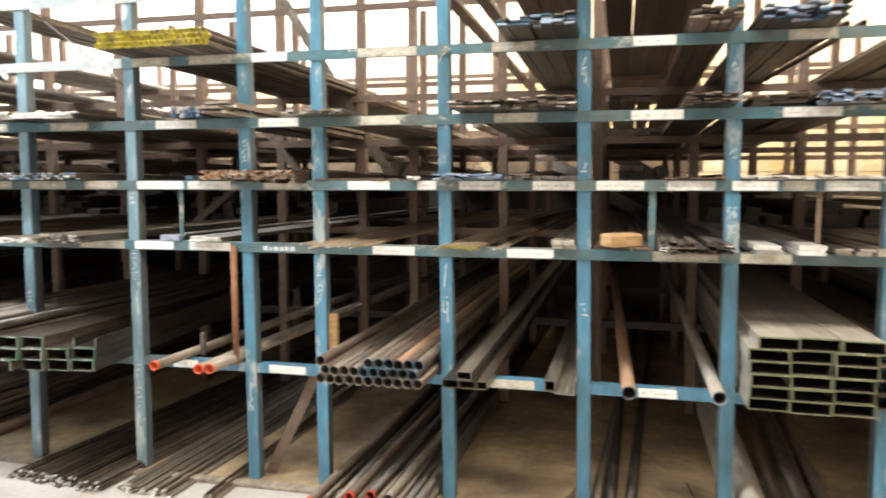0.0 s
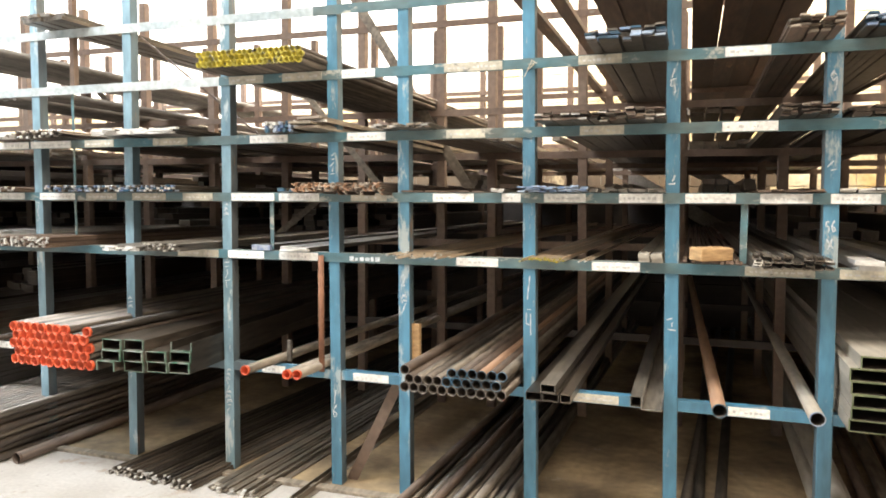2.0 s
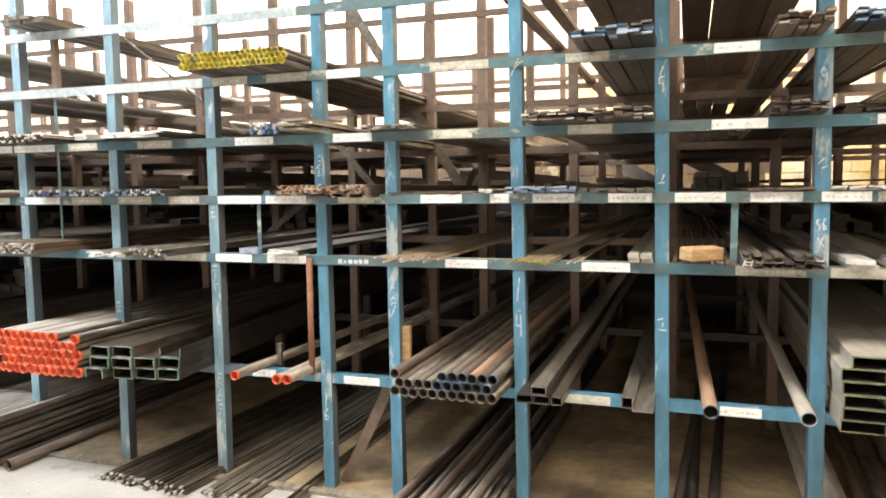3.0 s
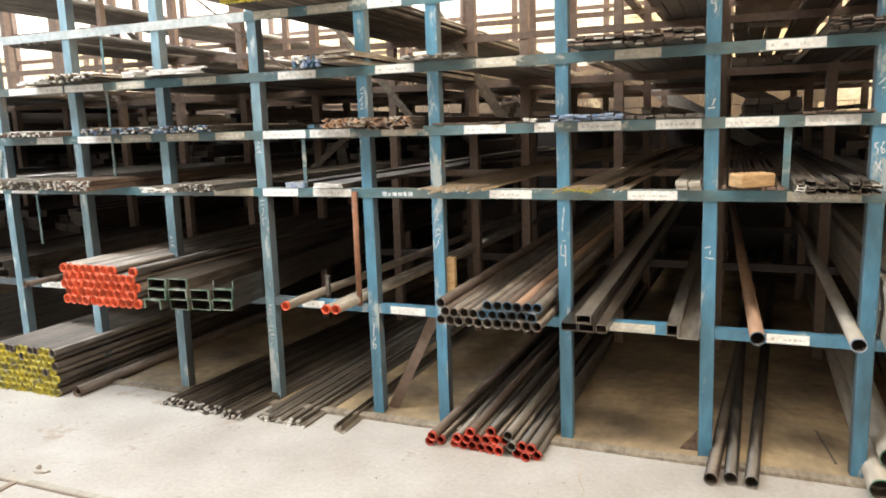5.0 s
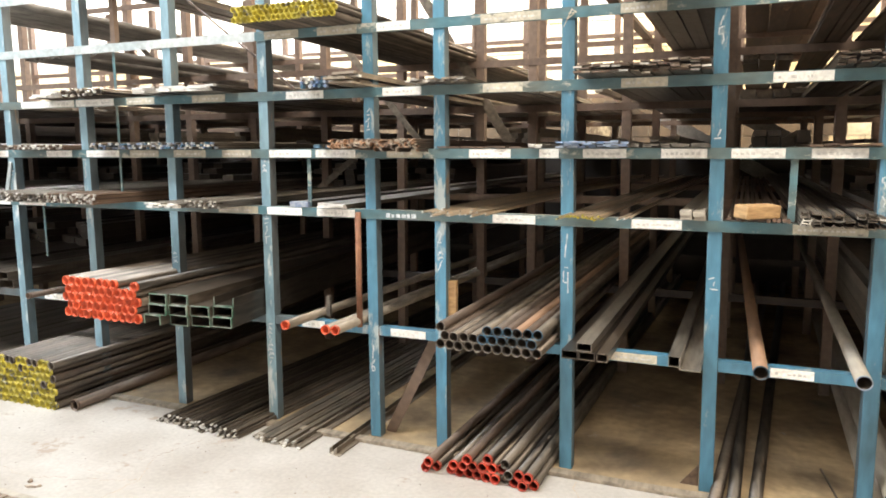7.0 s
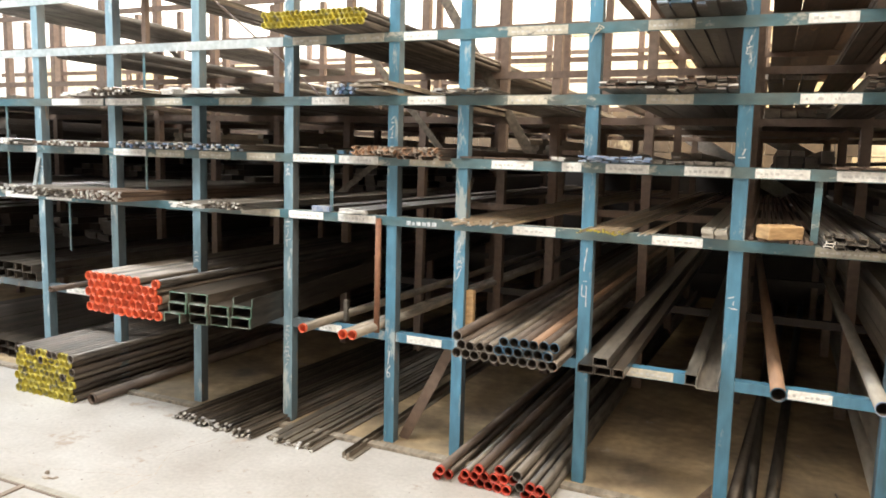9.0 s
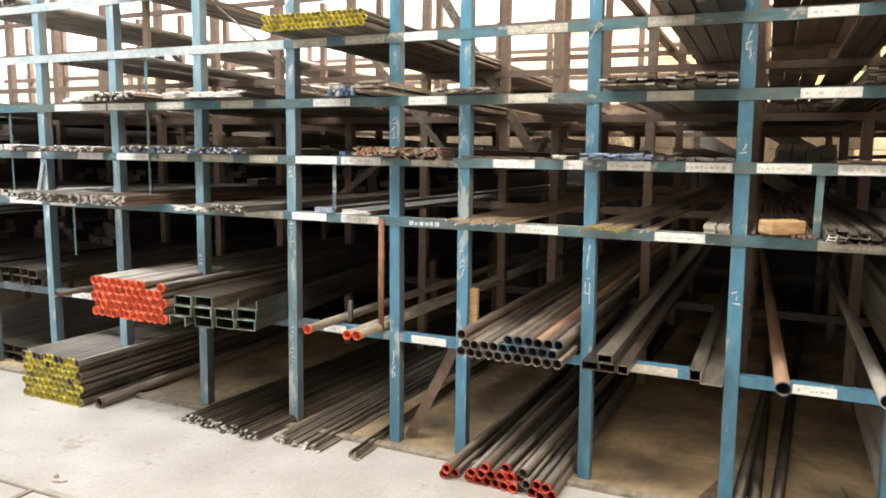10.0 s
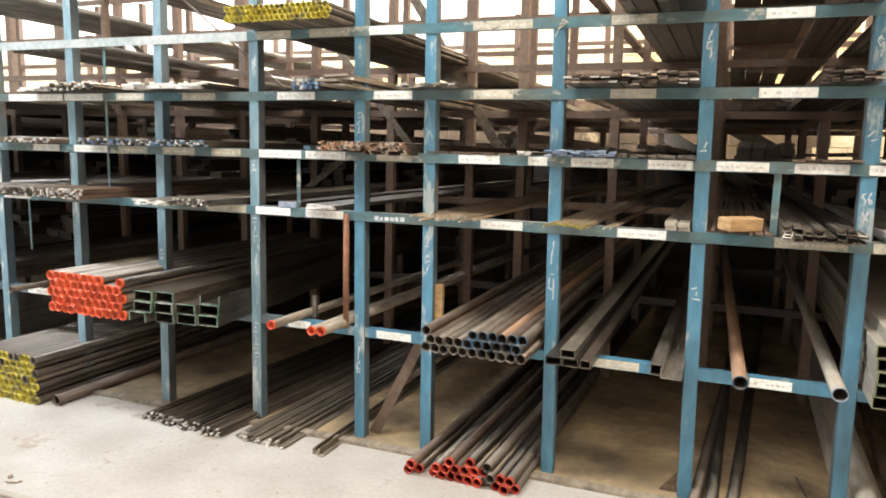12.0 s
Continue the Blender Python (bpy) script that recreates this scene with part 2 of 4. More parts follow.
def box(*a, bevel=0.0):
    return add_box(bmesh.new(), *a, bevel=bevel)


def bar_mesh(name, outline, length, body, tip=None, tip_len=0.02, hole=None):
    """A bar of that outline (x, z) along y from 0; hole: an inner outline with as many corners. The first tip_len carries the tip's paint."""
    bm = bmesh.new()
    ys = [0, tip_len, length] if tip else [0, length]
    loops = [[[bm.verts.new((x, y, z)) for x, z in o] for y in ys] for o in ([outline, hole] if hole else [outline])]
    n = len(outline)
    for k, rings in enumerate(loops):
        for i in range(len(ys) - 1):
            for j in range(n):
                a, b = rings[i], rings[i + 1]
                q = [a[j], a[(j + 1) % n], b[(j + 1) % n], b[j]]
                f = bm.faces.new(q if k == 0 else q[::-1])
                # inner faces take the black slot: the hollow's shade is painted on
                f.material_index = (2 if tip else 1) if k else 1 if tip and i == 0 else 0
                f.smooth = n > 8
    if hole:
        for i in (0, -1):
            for j in range(n):
                o, h = loops[0][i], loops[1][i]
                f = bm.faces.new([o[j], h[j], h[(j + 1) % n], o[(j + 1) % n]])
                f.material_index = 1 if tip and i == 0 else 0
    else:
        bm.faces.new(loops[0][0][::-1]).material_index = 1 if tip else 0
        bm.faces.new(loops[0][-1])
    bmesh.ops.recalc_face_normals(bm, faces=bm.faces)
    return mesh_of(name, bm, *([body, tip] if tip else [body]), *([BLACK] if hole else []))


def circle(r, n):
    return [(r * math.cos(2 * math.pi * i / n), r * math.sin(2 * math.pi * i / n)) for i in range(n)]


def rect(w, h):
    return [(-w / 2, 0), (w / 2, 0), (w / 2, h), (-w / 2, h)]


def inner_rect(w, h, t):
    return [(-w / 2 + t, t), (w / 2 - t, t), (w / 2 - t, h - t), (-w / 2 + t, h - t)]


def channel(w, h, t):
    """A channel lying on its web, flanges up."""
    return [(-w / 2, 0), (w / 2, 0), (w / 2, h), (w / 2 - t, h), (w / 2 - t, t), (-w / 2 + t, t), (-w / 2 + t, h), (-w / 2, h)]


def angle(a, t):
    return [(0, 0), (a, 0), (a, t), (t, t), (t, a), (0, a)]


# ---- hall ----
floor = tagged(part("floor", box(-14, 8, -8, 6.7, -0.2, 0), CONCRETE, None), "worn pale concrete floor with cracks and dust", "floor", kind="structure")
X0, X1, YF, YB = -14, 8, -8, 6.7
# roof added out of view, shapes the light and bounces some back
bm = bmesh.new()
for y0, y1 in ((YF, -3.55), (-1.75, 3.8), (5.4, YB)):
    add_box(bm, X0, X1, y0, y1, ROOF, ROOF + 0.05)
tagged(part("ceiling", bm, SHEET, None), "unseen grey roof added round open skylight strips", "ceiling", kind="structure")
# plain walls added out of view, pale enough to bounce fill light
for nm, b in (("wall_west", (X0 - 0.2, X0, YF, YB, 0, ROOF)), ("wall_east", (X1, X1 + 0.2, YF, YB, 0, ROOF)), ("wall_south", (X0, X1, YF - 0.2, YF, 0, ROOF))):
    tagged(part(nm, box(*b), PLASTER, None), "unseen plain wall added to close the hall and bounce light", "wall", kind="structure")
# added wall, unseen: holds light back and stands for the darkness behind the rack
tagged(part("wall_low_back", box(X0, X1, 5.72, 5.84, 0, 1.6), SHADEDARK, None), "added low dark wall standing in for shade behind the rack", "wall", kind="structure")
# dirt and the rack's shade share this floor's colour
tagged(part("rack_floor", box(-9.8, X1, -0.045, 5.72, -0.01, 0.004), DIRTSHADE, None), "brown concrete floor under the rack, dirt and painted shadow", "floor", kind="structure")
wall_north = tagged(part("wall_north", box(X0, X1, YB, YB + 0.2, 0, ROOF), MORTAR, None), "whitewashed concrete block wall with ochre stains", "wall", kind="structure")

# ---- rack ----
POSTS = [-9.39, -8.7, -8.01, -7.32, -6.63, -5.94, -5.25, -4.56, -3.866, -3.17, -2.471, -1.777, -1.372, -0.693, -0.023, 0.623, 1.27, 1.9, 2.55, 3.2, 3.85, 4.5, 5.15]
TOPS = [0.645, 1.295, 1.62, 1.94, 2.27, 2.61, 2.95]
LEAN = {8: 0.15, 9: 0.56, 10: 0.2, 11: -0.39, 12: -0.37, 13: -0.96, 14: -0.96, 15: -0.7, 16: -0.5}
ROWS_Y = [0.0, 1.68, 3.36, 5.04]
SKEW = 1.8  # the rack's depth runs askew to its front, in degrees
PW, BH = 0.064, 0.05
rack = thing("steel_rack", "tall welded steel stock rack, blue paint worn and chalked", "rack")
bm = box(-PW / 2, PW / 2, 0, PW, 0, 3.3, bevel=0.005)
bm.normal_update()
# side and back faces take the darker grey-blue paint
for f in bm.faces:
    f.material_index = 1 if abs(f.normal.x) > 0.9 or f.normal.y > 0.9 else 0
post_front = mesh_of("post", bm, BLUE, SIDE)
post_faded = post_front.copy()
post_faded.materials[0] = HAZEBLUE
post_back = mesh_of("post", box(-PW / 2, PW / 2, 0, PW, 0, 3.3, bevel=0.004), BROWN)
front_posts = {}
for r, y in enumerate(ROWS_Y):
    for i, x in enumerate(POSTS):
        jig = 0 if r == 0 else random.uniform(-0.012, 0.012) + y * math.tan(radians(SKEW))
        p = place("post", (post_faded if i < 11 else post_front) if r == 0 else post_back, rack, (x + jig, y, 0), (0, LEAN.get(i, 0), 0), "brown primed post" if r else "faded blue post, painted paler for hazy light" if i < 11 else "")
        if r == 0:
            front_posts[i] = p


def beam_mesh(x0, x1, mat, pale_to=None, other=None):
    """An angle beam: upright face and a flat leg to the back; up to pale_to it wears the other paint."""
    o = [(-0.004, -BH), (0.002, -BH), (0.002, -0.006), (0.05, -0.006), (0.05, 0), (-0.004, 0)]
    xs = [x0, pale_to, x1] if pale_to else [x0, x1]
    bm = bmesh.new()
    rings = [[bm.verts.new((x, y, z)) for y, z in o] for x in xs]
    for i in range(len(xs) - 1):
        for j in range(6):
            f = bm.faces.new([rings[i][j], rings[i][(j + 1) % 6], rings[i + 1][(j + 1) % 6], rings[i + 1][j]])
            f.material_index = 1 if pale_to and i == 0 else 0
    bm.faces.new(rings[0][::-1])
    bm.faces.new(rings[-1])
    bmesh.ops.recalc_face_normals(bm, faces=bm.faces)
    return mesh_of("beam", bm, mat, other or PALEGLARE)


beams = {}
for r, y in enumerate(ROWS_Y):
    for k, z in enumerate(TOPS):
        # lowest rear beams wear the dark tone, their shade put into the colour
        mat = (SHADEDARK if k == 0 else BROWN) if r else (BLUE if k == 0 else TEAL)
        off = -0.003 if k else 0.012
        sag = random.uniform(-0.015, 0.01) if r else 0
        # glare on the left of the two upper front beams is painted pale
        b = place("beam", beam_mesh(-9.8, 5.5, mat, {0: -2.28, 4: -2.5, 5: -1.9}.get(k) if r == 0 else None, SIDE if k == 0 else None), rack, (0, y + off, z + sag), (0, 0, 0), ("low rear beam painted dark for its shade" if k == 0 else "brown primed beam") if r else "")
        if r == 0:
            beams[k] = b

# labels on the front beams: level, left, right, white or faded
LABELS = {
    4: ((-2.43, -2.21, 0), (-2.09, -1.85, 0), (-1.73, -1.54, 1), (-1.16, -0.86, 0), (-0.49, -0.29, 0), (0.156, 0.342, 1), (0.805, 0.995, 0)),
    3: ((-4.4, -3.92, 1), (-3.9, -3.58, 1), (-3.47, -3.25, 0), (-2.96, -2.72, 0), (-2.3, -2.06, 1), (-1.7, -1.48, 1), (-1.146, -0.944, 0), (-0.477, -0.273, 0), (0.154, 0.382, 1), (0.796, 1.03, 1)),
    2: ((-4.71, -4.57, 1), (-4.2, -3.97, 1), (-3.84, -3.56, 1), (-3.47, -3.24, 0), (-3.12, -2.88, 0), (-2.757, -2.553, 0), (-2.426, -2.148, 1), (-2.118, -1.87, 1), (-1.68, -1.474, 0), (-1.217, -1.0, 1), (-0.855, -0.76, 1), (-0.644, -0.444, 1), (-0.289, -0.093, 1), (0.006, 0.22, 1), (0.32, 0.528, 1), (0.6, 0.787, 1), (0.81, 0.936, 0), (0.98, 1.19, 1)),
    1: ((-4.92, -4.59, 1), (-4.5, -4.25, 1), (-2.8, -2.52, 0), (-2.454, -2.22, 1), (-2.12, -1.88, 1), (-1.089, -0.87, 1), (-0.409, -0.186, 1), (0.268, 0.551, 0), (0.646, 0.858, 0)),
    0: ((-4.35, -4.13, 1), (-2.25, -2.1, 1), (-1.677, -1.469, 1), (-0.486, -0.27, 0), (0.219, 0.394, 1)),
}
for k, row in LABELS.items():
    for a, b, white in row:
        bm = box(a, b, -0.0075, -0.004, -BH + 0.004, -0.004)
        lab = part("label", bm, LABEL if white else BEIGE, beams[k], "white paper label with faded writing" if white else "faded beige label with illegible writing")
        bm = bmesh.new()
        x = a + 0.02
        while x < b - 0.04:
            w = random.uniform(0.008, 0.022)
            add_box(bm, x, x + w, -0.0082, -0.0075, -0.032, -0.032 + random.uniform(0.007, 0.013))
            x += w + random.uniform(0.004, 0.012)
            if random.random() < 0.15:
                x += 0.03
        if len(bm.verts):
            tagged(part("writing", bm, INK, lab), kind="stuff")
        else:
            bm.free()

bm = bmesh.new()
x = -1.69
while x < -1.51:
    w = random.uniform(0.012, 0.026)
    add_box(bm, x, x + w, -0.0055, -0.004, -0.04, -0.04 + random.uniform(0.016, 0.026))
    x += w + random.uniform(0.004, 0.01)
tagged(part("painted_writing", bm, CHALK, beams[1], "white painted illegible writing"), kind="stuff")

# brace, sill, rods and straps of the rack
bm = bmesh.new()
add_box(bm, -0.03, 0.03, 0, 0.006, 0, 0.68)
place("brace", mesh_of("brace", bm, BROWN), rack, (-1.73, 0.09, 0.0), (0, 26, 0), "brown diagonal brace")
part("floor_sill", box(-9.8, 5.5, -0.1, -0.045, 0, 0.022, bevel=0.004), DULL, rack, "dusty low steel strip on the floor")
for x, z0, z1, w in ((-2.178, 1.3, 1.57, 0.022), (-3.58, 1.3, 2.25, 0.016), (-4.3, 0.9, 1.25, 0.016), (0.26, 1.3, 1.57, 0.03), (-4.9, 1.3, 1.9, 0.016)):
    part("hanger", box(x - w / 2, x + w / 2, 0.012, 0.018, z0, z1), TEAL, rack, "thin blue steel divider")


part("hanger", box(0.955, 0.973, 0.012, 0.02, 1.3, 1.57), BROWN, rack, "thin brown steel divider")
part("hanger", box(-3.6, -3.565, 0.02, 0.055, 2.235, 3.2), BROWN, rack, "brown upright strip hung between two beams")

STROKES = {
    "1": (((0.5, 1.0), (0.46, 0.5), (0.5, 0.0)),),
    "2": (((0.1, 0.8), (0.4, 1.0), (0.8, 0.8), (0.6, 0.45), (0.1, 0.02), (0.9, 0.05)),),
    "4": (((0.15, 1.0), (0.1, 0.5), (0.85, 0.45)), ((0.75, 0.95), (0.8, 0.0))),
    "5": (((0.9, 0.95), (0.3, 0.9), (0.2, 0.55), (0.7, 0.55), (0.8, 0.25), (0.6, 0.0)),),
    "6": (((0.7, 1.0), (0.2, 0.5), (0.3, 0.05), (0.75, 0.1), (0.7, 0.4), (0.25, 0.4)),),
    "9": (((0.75, 0.75), (0.5, 1.0), (0.15, 0.75), (0.4, 0.5), (0.8, 0.7), (0.7, 0.3), (0.45, 0.0)),),
    "X": (((0.1, 0.95), (0.85, 0.05)), ((0.85, 0.9), (0.15, 0.0))),
    "/": (((0.2, 0.0), (0.8, 1.0)),),
    "-": (((0.0, 0.5), (0.95, 0.6)),),
    "S": (((0.1, 0.1), (0.4, 0.9), (0.5, 0.3), (0.75, 0.8), (0.95, 0.2)),),
}


def chalk_mesh(body, w, h, thick=0.0075):
    """Characters drawn by hand in chalk, side by side round the origin in the x-z plane."""
    bm = bmesh.new()
    for c, ch in enumerate(body):
        x0 = (c - len(body) / 2) * w * 1.15
        for line in STROKES[ch]:
            pts = []
            for (ax, az), (bx, bz) in zip(line, line[1:]):
                for k in range(5):
                    f = k / 5
                    pts.append((x0 + (ax + (bx - ax) * f) * w + random.uniform(-0.0012, 0.0012), (az + (bz - az) * f - 0.5) * h + random.uniform(-0.0012, 0.0012)))
            pts.append((x0 + line[-1][0] * w, (line[-1][1] - 0.5) * h))
            prev = None
            for k, (px, pz) in enumerate(pts):
                (ax, az), (bx, bz) = pts[max(0, k - 1)], pts[min(len(pts) - 1, k + 1)]
                ln = math.hypot(bx - ax, bz - az) or 1
                t = thick * random.uniform(0.4, 1.1) / 2
                pair = [bm.verts.new((px - (bz - az) / ln * t * q, 0, pz + (bx - ax) / ln * t * q)) for q in (1, -1)]
                if prev:
                    bm.faces.new((prev[0], prev[1], pair[1], pair[0]))
                prev = pair
    return mesh_of("chalk_number", bm, CHALK)


for i, z, body, w, h in ((14, 2.105, "5", 0.034, 0.075), (14, 2.165, "/", 0.02, 0.04), (15, 2.1, "9", 0.036, 0.085), (15, 1.475, "56", 0.02, 0.05), (15, 1.4, "X", 0.03, 0.05), (11, 0.5, "1", 0.03, 0.08), (11, 0.42, "6", 0.036, 0.075), (13, 1.15, "1", 0.03, 0.12), (13, 1.04, "-", 0.02, 0.03), (13, 0.97, "4", 0.034, 0.11), (12, 1.16, "2", 0.028, 0.06)):
    place("chalk_number", chalk_mesh(body, w, h), front_posts[i], (0, -0.0022, z), (0, random.uniform(-8, 8), 0), "white chalk number")
for i, z, n, body in ((10, 1.09, 7, "-"), (10, 0.36, 10, "S"), (11, 1.72, 5, "/"), (11, 1.62, 3, "S"), (9, 0.93, 3, "S"), (9, 0.5, 3, "/"), (8, 1.45, 5, "-"), (10, 1.5, 3, "S"), (12, 1.0, 4, "S"), (14, 0.98, 3, "-"), (14, 1.66, 2, "/"), (15, 1.72, 2, "/"), (7, 1.45, 4, "-")):
    for j in range(n):
        tagged(place("chalk_scribble", chalk_mesh(random.choice((body, body, "S", "/", "-", "1")), random.uniform(0.018, 0.042), random.uniform(0.018, 0.034), 0.007), front_posts[i], (random.uniform(-0.006, 0.006), -0.0022, z + j * 0.026), (0, random.uniform(-14, 14), 0), "white chalk mark"))

# ---- stock ----
LEN = 5.95
CACHE = {}


def profile(kind, w, h, body, tip, tip_len=0.025):
    key = (kind, w, h, body.name, tip.name if tip else "", tip_len)
    if key not in CACHE:
        hole = None
        if kind == "rod":
            o = [(x, z + w / 2) for x, z in circle(w / 2, 8)]
        elif kind == "tube":
            n = 10 if w < 0.04 else 18
            o = [(x, z + w / 2) for x, z in circle(w / 2, n)]
            hole = [(x, z + w / 2) for x, z in circle(w / 2 - max(0.002, w * 0.042), n)]
        elif kind == "flat":
            o = rect(w, h)
        elif kind == "box":
            o, hole = rect(w, h), inner_rect(w, h, 0.0035)
        elif kind == "channel":
            o = channel(w, h, 0.005)
        else:
            o = angle(w, 0.004)
        CACHE[key] = bar_mesh("bar", o, LEN, body, tip, tip_len, hole)
    return CACHE[key]


def stock(x0, x1, z, y, kind, w, h, layers, body, tip, label, name="bar_bundle", category="steel bars", yaw=0.0, fan=0.0, mess=0.012, fill=1.0, pack=1.04):
    """A bundle of loose bars on the shelf top at z, its front ends near y."""
    top = thing(name, label, category, "stock on the rack", ((x0 + x1) / 2, y, z), rot=(0, 0, yaw - SKEW))
    n = max(1, int((x1 - x0) / (w * pack)))
    step = (x1 - x0) / n
    kinds = [profile(kind, w, h, body, p, 0.014 if p is SILVER else 0.004 if p is GREY else 0.025) for p in (tip if isinstance(tip, tuple) else (tip,))]
    for l in range(layers):
        for i in range(n):
            if n > 2 and w < 0.06 and random.random() > (fill if l else 0.95):
                continue
            x = -(x1 - x0) / 2 + (i + 0.5) * step + random.uniform(-0.15, 0.15) * w
            tilt = random.uniform(-9, 9) * min(1, 0.03 / w) * (1 if l == layers - 1 else 0.3) if kind == "flat" and layers > 1 else random.uniform(-70, 70) if kind == "angle" and layers > 1 else random.uniform(-6, 6) if kind == "channel" else 0
            place("bar", random.choice(kinds), top, (x, random.uniform(-1, 1) * mess * 2, l * h * 1.03 + random.uniform(0, 0.004)), (random.uniform(-0.15, 0.05), tilt, random.uniform(-0.25, 0.25) + fan * (i / max(1, n - 1) - 0.5)))
    return top


def end_mesh(r, t, n, out, deep, paint):
    """The paint on a pipe's end: a short coat outside, the rim, and what ran inside."""
    bm = bmesh.new()
    rings = [[bm.verts.new((x, y, z)) for x, z in circle(q, n)] for q, y in ((r, out), (r + 0.0005, out - 0.001), (r + 0.0005, 0), (r - t - 0.0004, 0), (r - t - 0.0004, deep), (r - t, deep))]
    for a, b in zip(rings, rings[1:]):
        for j in range(n):
            f = bm.faces.new([a[j], a[(j + 1) % n], b[(j + 1) % n], b[j]])
            f.smooth = abs(a[0].co.y - b[0].co.y) > 0.002
    bmesh.ops.recalc_face_normals(bm, faces=bm.faces)
    return mesh_of("painted_end", bm, paint)


def pipes(cells, d, y, body, tip, name, label, category, group, yaw=0.0):
    """Pipes lying at the cells (x, z of the axis), each a thing with its painted end."""
    body_me = profile("tube", d, d, body, None)
    r = d / 2
    t = max(0.002, d * 0.042)
    n = 18 if d >= 0.04 else 10
    key = ("ring", d, tip.name)
    if key not in CACHE:
        CACHE[key] = end_mesh(r, t, n, 0.006 if tip in (NAVY, BLUETIP, GREEN, BAREEND) else 0.018, 0.008 if tip in (NAVY, BLUETIP, GREEN, BAREEND) else 0.3 if tip is RED else 0.14 if tip is YELLOW else 0.06, tip)
    for x, z in cells:
        yy = y + random.uniform(-0.007, 0.007)
        p = tagged(place(name, body_me, None, (x, yy, z - r), (0, 0, yaw - SKEW + random.uniform(-0.15, 0.15))), label, category, group)
        place("painted_end", CACHE[key], p, (0, -0.003, r))


def hexagon(x0, z0, d, cols, rows, odd_less=True):
    out = []
    for r in range(rows):
        k = r % 2
        for c in range(cols - (k if odd_less else 0)):
            out.append((x0 + d / 2 + (c + 0.5 * k) * d, z0 + d / 2 + r * d * 0.87))
    return out


F1, F2, F3, F4, F5, F6, F7 = [z + 0.001 for z in TOPS]

# lowest shelf
red_cells = hexagon(-3.605, F1, 0.0535, 11, 5, True)
pipes(red_cells[:-3] + red_cells[-1:], 0.0535, -0.45, DARK, RED, "steel_pipe", "dark steel pipe with red-orange painted end in a stack", "pipe", "red-ended pipes on the shelf", -1.8)


def box_section(x, y, z, w, h, body, paint, yaw, label, group):
    """A rectangular tube with the paint on its end as a part."""
    key = ("box_end", w, h, paint.name)
    if key not in CACHE:
        t = 0.0033
        bm = bmesh.new()
        rings = []
        for o, yy in ((rect(w + 0.001, h + 0.001), 0.012), (rect(w + 0.001, h + 0.001), -0.001), (inner_rect(w, h, t), -0.001), (inner_rect(w, h, t), 0.007)):
            rings.append([bm.verts.new((px, yy, pz - (0.0005 if len(rings) < 2 else 0))) for px, pz in o])
        for p, q in zip(rings, rings[1:]):
            for j in range(4):
                bm.faces.new([p[j], p[(j + 1) % 4], q[(j + 1) % 4], q[j]])
        bmesh.ops.recalc_face_normals(bm, faces=bm.faces)
        CACHE[key] = mesh_of("painted_end", bm, paint)
    ob = tagged(place("box_section", profile("box", w, h, body, None), None, (x, y, z), (0, random.uniform(-0.4, 0.4), yaw)), label, "steel section", group)
    place("painted_end", CACHE[key], ob)


for x, y, z, yaw in ((-2.919, -0.42, 0.058, -1.0), (-2.922, -0.41, 0.116, -1.0), (-2.794, -0.39, 0, 0.2), (-2.792, -0.4, 0.058, 0.2), (-2.796, -0.385, 0.116, 0), (-2.668, -0.36, 0, 2.0), (-2.666, -0.37, 0.058, 2.2), (-2.541, -0.34, 0, 4.6), (-2.539, -0.33, 0.058, 4.8)):
    box_section(x, y, F1 + z, 0.122, 0.057, DARK, GREEN, yaw, "dark steel box section with green edged end", "box sections on the shelf")
tagged(place("channel_section", profile("channel", 0.126, 0.05, DARK, GREEN, 0.006), None, (-2.54, -0.32, F1 + 0.116), (0, 0, 4.7)), "dark steel channel with green edged end lying on box sections", "steel section", "channels on the shelf")
tagged(place("channel_section", profile("channel", 0.12, 0.055, DARK, GREEN, 0.006), None, (-2.95, -0.43, F1 + 0.057), (0, 180, -1.0)), "dark steel channel lying flanges down under a box section", "steel section", "channels on the shelf")
for x, d, y in ((-2.192, 0.05, -0.25), (-1.935, 0.05, -0.26), (-1.882, 0.05, -0.25)):
    pipes([(x, F1 + d / 2)], d, y, DULL, RED, "steel_pipe", "weathered steel pipe with bright red painted end", "pipe", "loose red-ended pipes", -2.2)
cells = [(-1.271 + 0.0485 * i, F1 + 0.0243) for i in range(11)] + [(-1.247 + 0.0485 * i, F1 + 0.0665) for i in range(10)] + [(-1.271, F1 + 0.109)]
top_cells = [(-1.029 + 0.0485 * i, F1 + 0.109) for i in range(6)]
for i, c in enumerate(top_cells):
    pipes([c], 0.0485, -0.26, RUST if i in (1, 2, 4) else ORANGE if i == 3 else FLATS, NAVY, "steel_pipe", "brown rusty steel pipe with dark blue painted end on a pile", "pipe", "blue-ended pipes on the shelf")
for i, c in enumerate(cells):
    blue = 15 <= i < 21
    pipes([c], 0.0485, -0.27, RUST if i % 5 == 1 else BLACK if i % 2 else DARK, NAVY if blue else BAREEND, "steel_pipe", "dark steel pipe with dark blue painted end in a pile" if blue else "dark rusty steel pipe with a bare end in a pile", "pipe", "blue-ended pipes on the shelf")
for x, z, w in ((-0.645, 0, 0.075), (-0.565, 0, 0.075), (-0.495, 0, 0.05), (-0.578, 0.042, 0.07)):
    tagged(place("box_section", profile("box", w, 0.04, GREY if z else DARK, None), None, (x, -0.21, F1 + z), (0, 0, -SKEW)), "grey rectangular steel tube on the shelf", "steel section", "rectangular tubes on the shelf")
